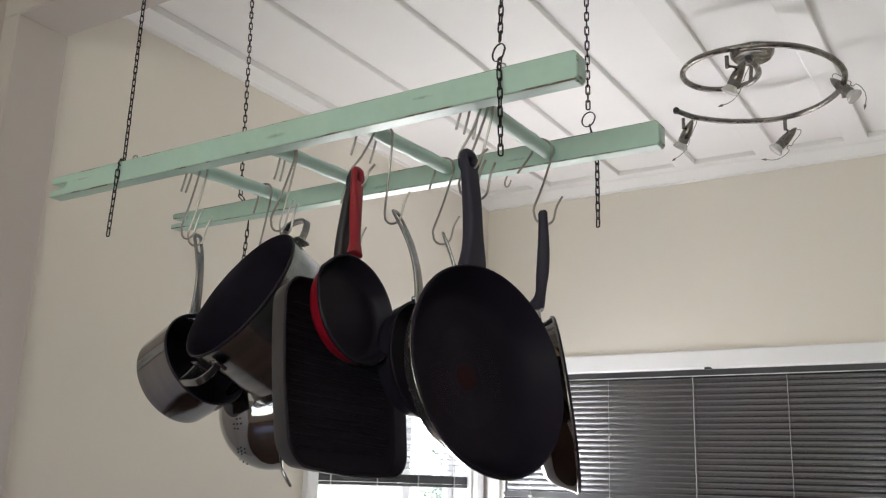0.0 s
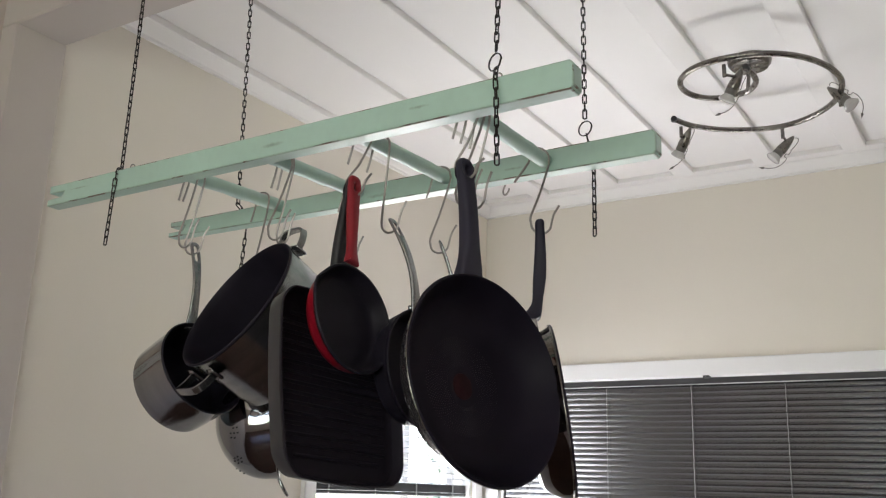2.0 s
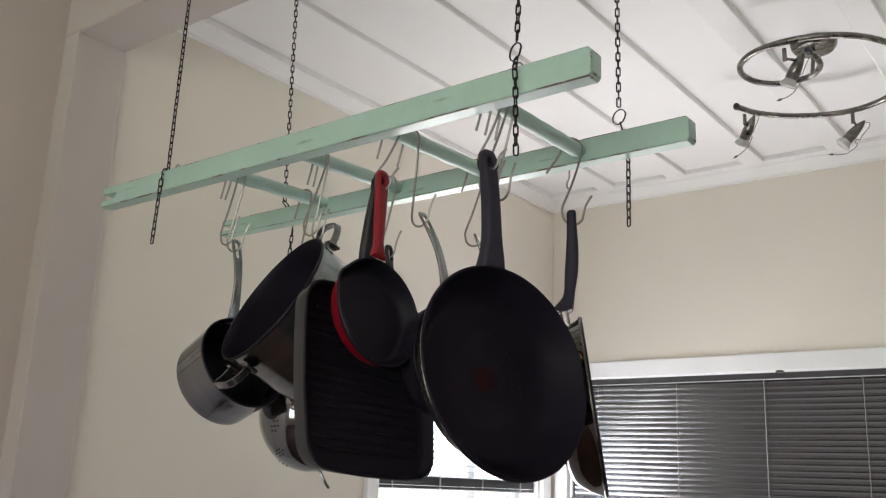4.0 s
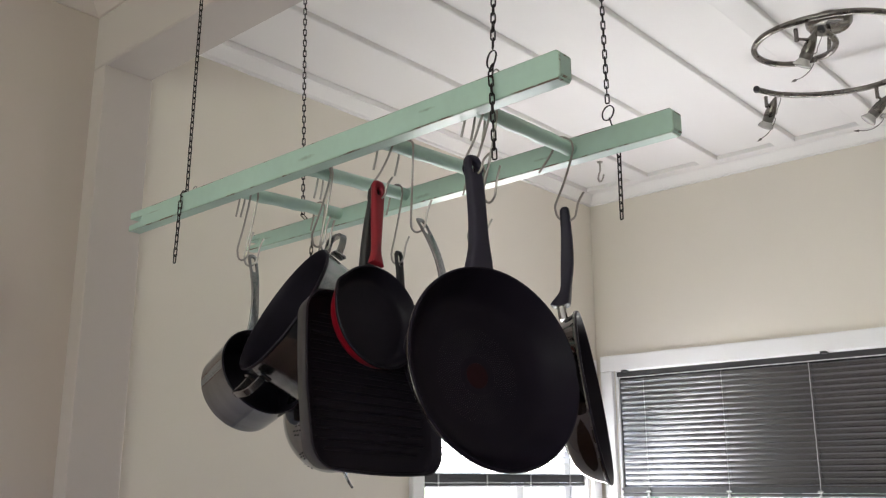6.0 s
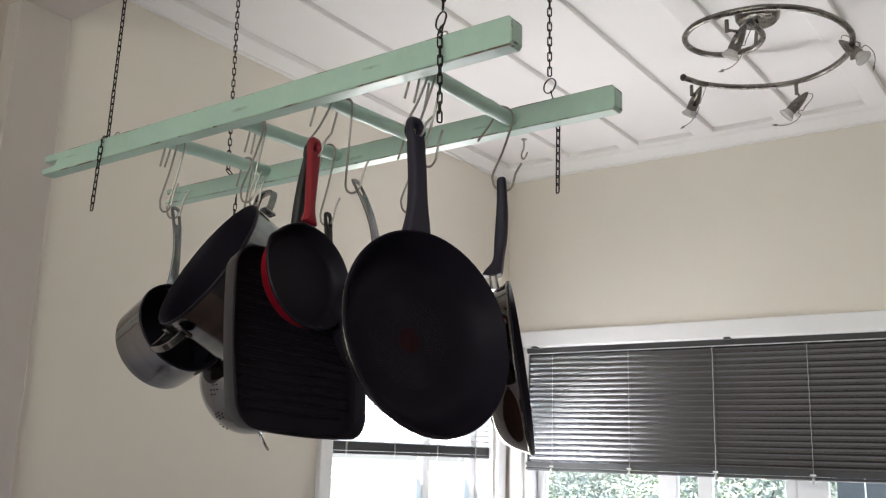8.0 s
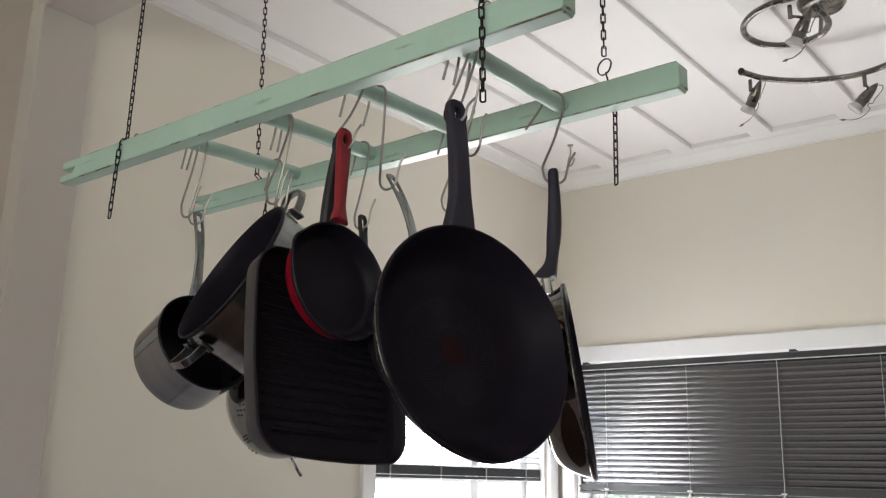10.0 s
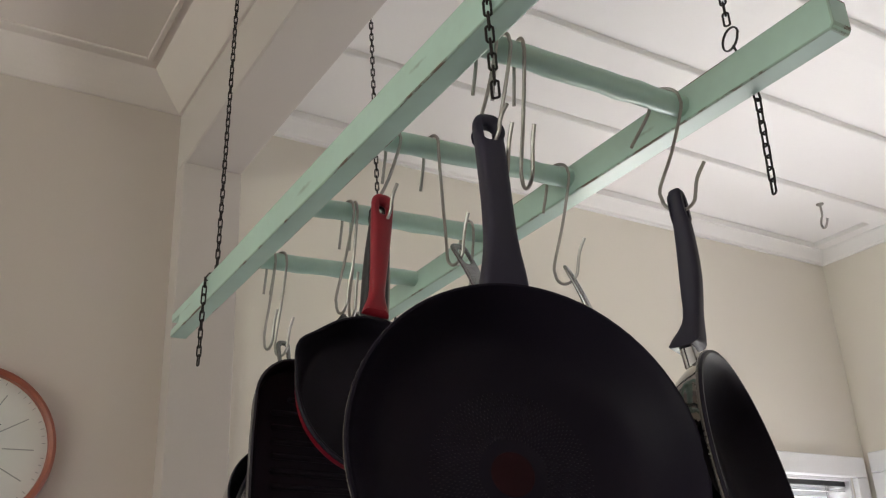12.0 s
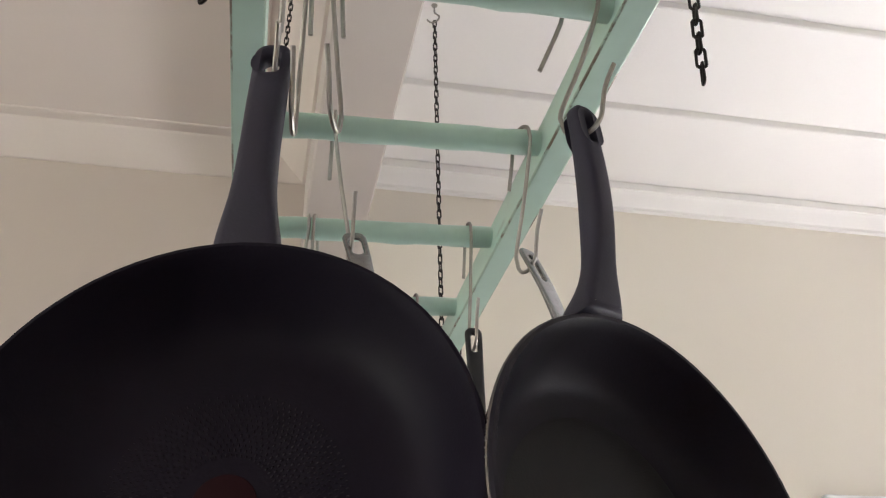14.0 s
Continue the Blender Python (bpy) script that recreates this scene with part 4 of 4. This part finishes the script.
def lamp_part(name, bm, material, label="", parent=None):
    ob = part(name, bm, material, parent or lamp, label)
    if parent is None:
        ob.matrix_basis = LI
    return ob


SPIRAL = [(-0.768, 2.598), (-0.728, 2.682), (-0.640, 2.762), (-0.515, 2.806), (-0.403, 2.772), (-0.318, 2.682), (-0.279, 2.560), (-0.294, 2.446), (-0.346, 2.350), (-0.423, 2.290), (-0.520, 2.268), (-0.606, 2.284), (-0.662, 2.336), (-0.681, 2.400), (-0.668, 2.465), (-0.632, 2.508), (-0.580, 2.524), (-0.524, 2.512), (-0.490, 2.466), (-0.484, 2.412), (-0.490, 2.366)]
lamp_part("spiral_tube", tube(smooth_line([(x, y, LZ + 0.010 * (k / 20)) for k, (x, y) in enumerate(SPIRAL)], 5), 0.0085, 12), SATIN, "bent satin nickel tube")
lamp_part("end_cap", lathe([(0, 0.008), (0.009, 0.007), (0.0098, 0), (0.009, -0.007), (0, -0.008)], 14), BLACKPL, "black end cap").matrix_basis = LI @ pose(-0.769, 2.594, LZ, 90, 0, 20)
lamp_part("end_cap", lathe([(0, 0.008), (0.009, 0.007), (0.0098, 0), (0.009, -0.007), (0, -0.008)], 14), BLACKPL, "black end cap").matrix_basis = LI @ pose(-0.4905, 2.362, LZ + 0.010, 90, 0, 0)
base = lathe([(0, -0.026), (0.035, -0.026), (0.052, -0.022), (0.060, -0.012), (0.062, 0.0)], 40)
lamp_part("ceiling_rose", base, SATIN, "domed satin nickel rose").matrix_basis = LI @ pose(-0.512, 2.500, PZ)
lamp_part("arm", tube(smooth_line([(-0.524, 2.508, LZ + 0.004), (-0.520, 2.506, LZ + 0.03), (-0.514, 2.502, KZ - 0.02)], 4), 0.0055, 10), SATIN)


COLLAR = mat("bulb_collar", (0.16, 0.15, 0.14), 0.4, 0.5)


def spot(x, y, apex, bulb):
    """A spot head beside a stem under the tube: bullet-shaped holder, bulb and the bent locking wire with its pointed tip."""
    apex, bulb = Vector(apex), Vector(bulb)
    p = Vector((x, y, LZ - 0.006))
    low = Vector((x, y, LZ - 0.040))
    a = (bulb - apex).normalized()
    side = apex - low
    side = (side - a * side.dot(a)).normalized()
    u = (-side).cross(a)
    turn = Matrix(((u.x, -side.x, a.x, 0), (u.y, -side.y, a.y, 0), (u.z, -side.z, a.z, 0), (0, 0, 0, 1)))
    s = part("spot_head", lathe([(0, -0.044), (0.0035, -0.042), (0.0080, -0.032), (0.0130, -0.016), (0.0170, 0.004), (0.0185, 0.022), (0.0175, 0.026), (0, 0.026)], 24), SATIN, lamp, "tapered satin nickel holder")
    s.matrix_basis = LI @ Matrix.Translation(apex + 0.039 * a) @ turn @ Matrix.Scale(0.9, 4)
    inv = s.matrix_basis.inverted() @ LI
    part("stem", tube([inv @ q for q in (p, low)], 0.0062, 12), SATIN, s)
    part("joint", tube([inv @ q for q in (low + Vector((0, 0, 0.006)), apex + 0.026 * a)], 0.0042, 10), SATIN, s)
    part("bulb_collar", lathe([(0.016, 0.026), (0.0172, 0.028), (0.0178, 0.040), (0.016, 0.043), (0, 0.043)], 24), COLLAR, s)
    part("bulb", lathe([(0.0155, 0.043), (0.018, 0.048), (0.0235, 0.056), (0.0262, 0.061), (0.0255, 0.064), (0.020, 0.0665), (0.010, 0.068), (0, 0.0685)], 24), BULB, s, "frosted white spot bulb")
    part("wire_clip", tube(smooth_line([(0.002, -0.006, -0.040), (0.003, -0.016, -0.046), (0.003, -0.024, -0.034), (0.002, -0.026, 0.000), (0.001, -0.030, 0.014), (0.000, -0.022, 0.020), (0.000, -0.024, 0.030), (0.0, -0.034, 0.030), (0.0, -0.036, 0.048), (0.0, -0.030, 0.072), (0.0, -0.016, 0.092), (0.0, 0.002, 0.106)], 4), 0.0013, 6), COLLAR, s, "bent locking wire")
    part("clip_tip", lathe([(0, 0.015), (0.0042, 0.0), (0.0034, -0.004), (0, -0.005)], 10), COLLAR, s).matrix_basis = pose(0, 0.004, 0.108, -52, 0, 0)


spot(-0.765, 2.650, (-0.739, 2.662, 2.645), (-0.790, 2.690, 2.570))
spot(-0.493, 2.804, (-0.463, 2.818, 2.622), (-0.519, 2.806, 2.562))
spot(-0.296, 2.628, (-0.329, 2.636, 2.684), (-0.244, 2.628, 2.585))
spot(-0.530, 2.284, (-0.490, 2.318, 2.646), (-0.537, 2.328, 2.568))


# ---- the wall clock ----
clock = thing("wall_clock", "round wall clock with a terracotta rim and white dial", "clock", Matrix(((0, 0, 1, NX), (1, 0, 0, 0.756), (0, 1, 0, 1.904), (0, 0, 0, 1))))
part("rim", lathe([(0.142, 0.0), (0.156, 0.0), (0.158, 0.012), (0.155, 0.026), (0.149, 0.030), (0.143, 0.026), (0.142, 0.012)], 80, closed=True), TERRA, clock, "terracotta coloured rim")
part("dial", lathe([(0, 0.010), (0.143, 0.010), (0.143, 0.002)], 64), DIAL, clock, "white dial")


for stroke in ([(-0.0103, 0.0298), (-0.0150, 0.004), (-0.0211, -0.0290)], [(0.0050, 0.0262), (0.0100, 0.0292), (0.0175, 0.0287), (0.0235, 0.0207), (0.0200, 0.0090), (0.0115, -0.004), (-0.0103, -0.0283), (-0.0060, -0.0296), (0.0155, -0.0303)]):
    part("numeral_stroke", tube([(x + 0.003, 0.107 + y, 0.0104) for x, y in (Vector(q).to_2d() for q in smooth_line([(x, y, 0) for x, y in stroke], 4))], 0.0011, 6), INK, clock, "thin black stroke of the figure 12")
for k in range(60):
    a = math.radians(6 * k)
    r0, r1 = (0.132, 0.138)
    if k % 5:
        part("minute_mark", box(-0.0006, 0.0006, r0, r1, 0.010, 0.0106), GREYINK, clock, "", False).matrix_basis = pose(0, 0, 0, 0, 0, -6 * k)
    elif k:
        part("hour_mark", box(-0.0011, 0.0011, 0.062, 0.118, 0.010, 0.0106), GREYINK, clock, "", False).matrix_basis = pose(0, 0, 0, 0, 0, -6 * k)
part("small_print", box(-0.022, 0.022, 0.066, 0.070, 0.010, 0.0106), GREYINK, clock, "", False)
part("hour_hand", plate([(-0.004, -0.015), (0.004, -0.015), (0.003, 0.06), (0, 0.072), (-0.003, 0.06)], [], 0.0012, 0.0003, None), INK, clock, "black hand").matrix_basis = pose(0, 0, 0.013, 0, 0, -50)
part("minute_hand", plate([(-0.003, -0.02), (0.003, -0.02), (0.002, 0.09), (0, 0.105), (-0.002, 0.09)], [], 0.0012, 0.0003, None), INK, clock, "black hand").matrix_basis = pose(0, 0, 0.0155, 0, 0, -200)
part("hub", lathe([(0, 0.019), (0.005, 0.018), (0.006, 0.011)], 16), INK, clock)
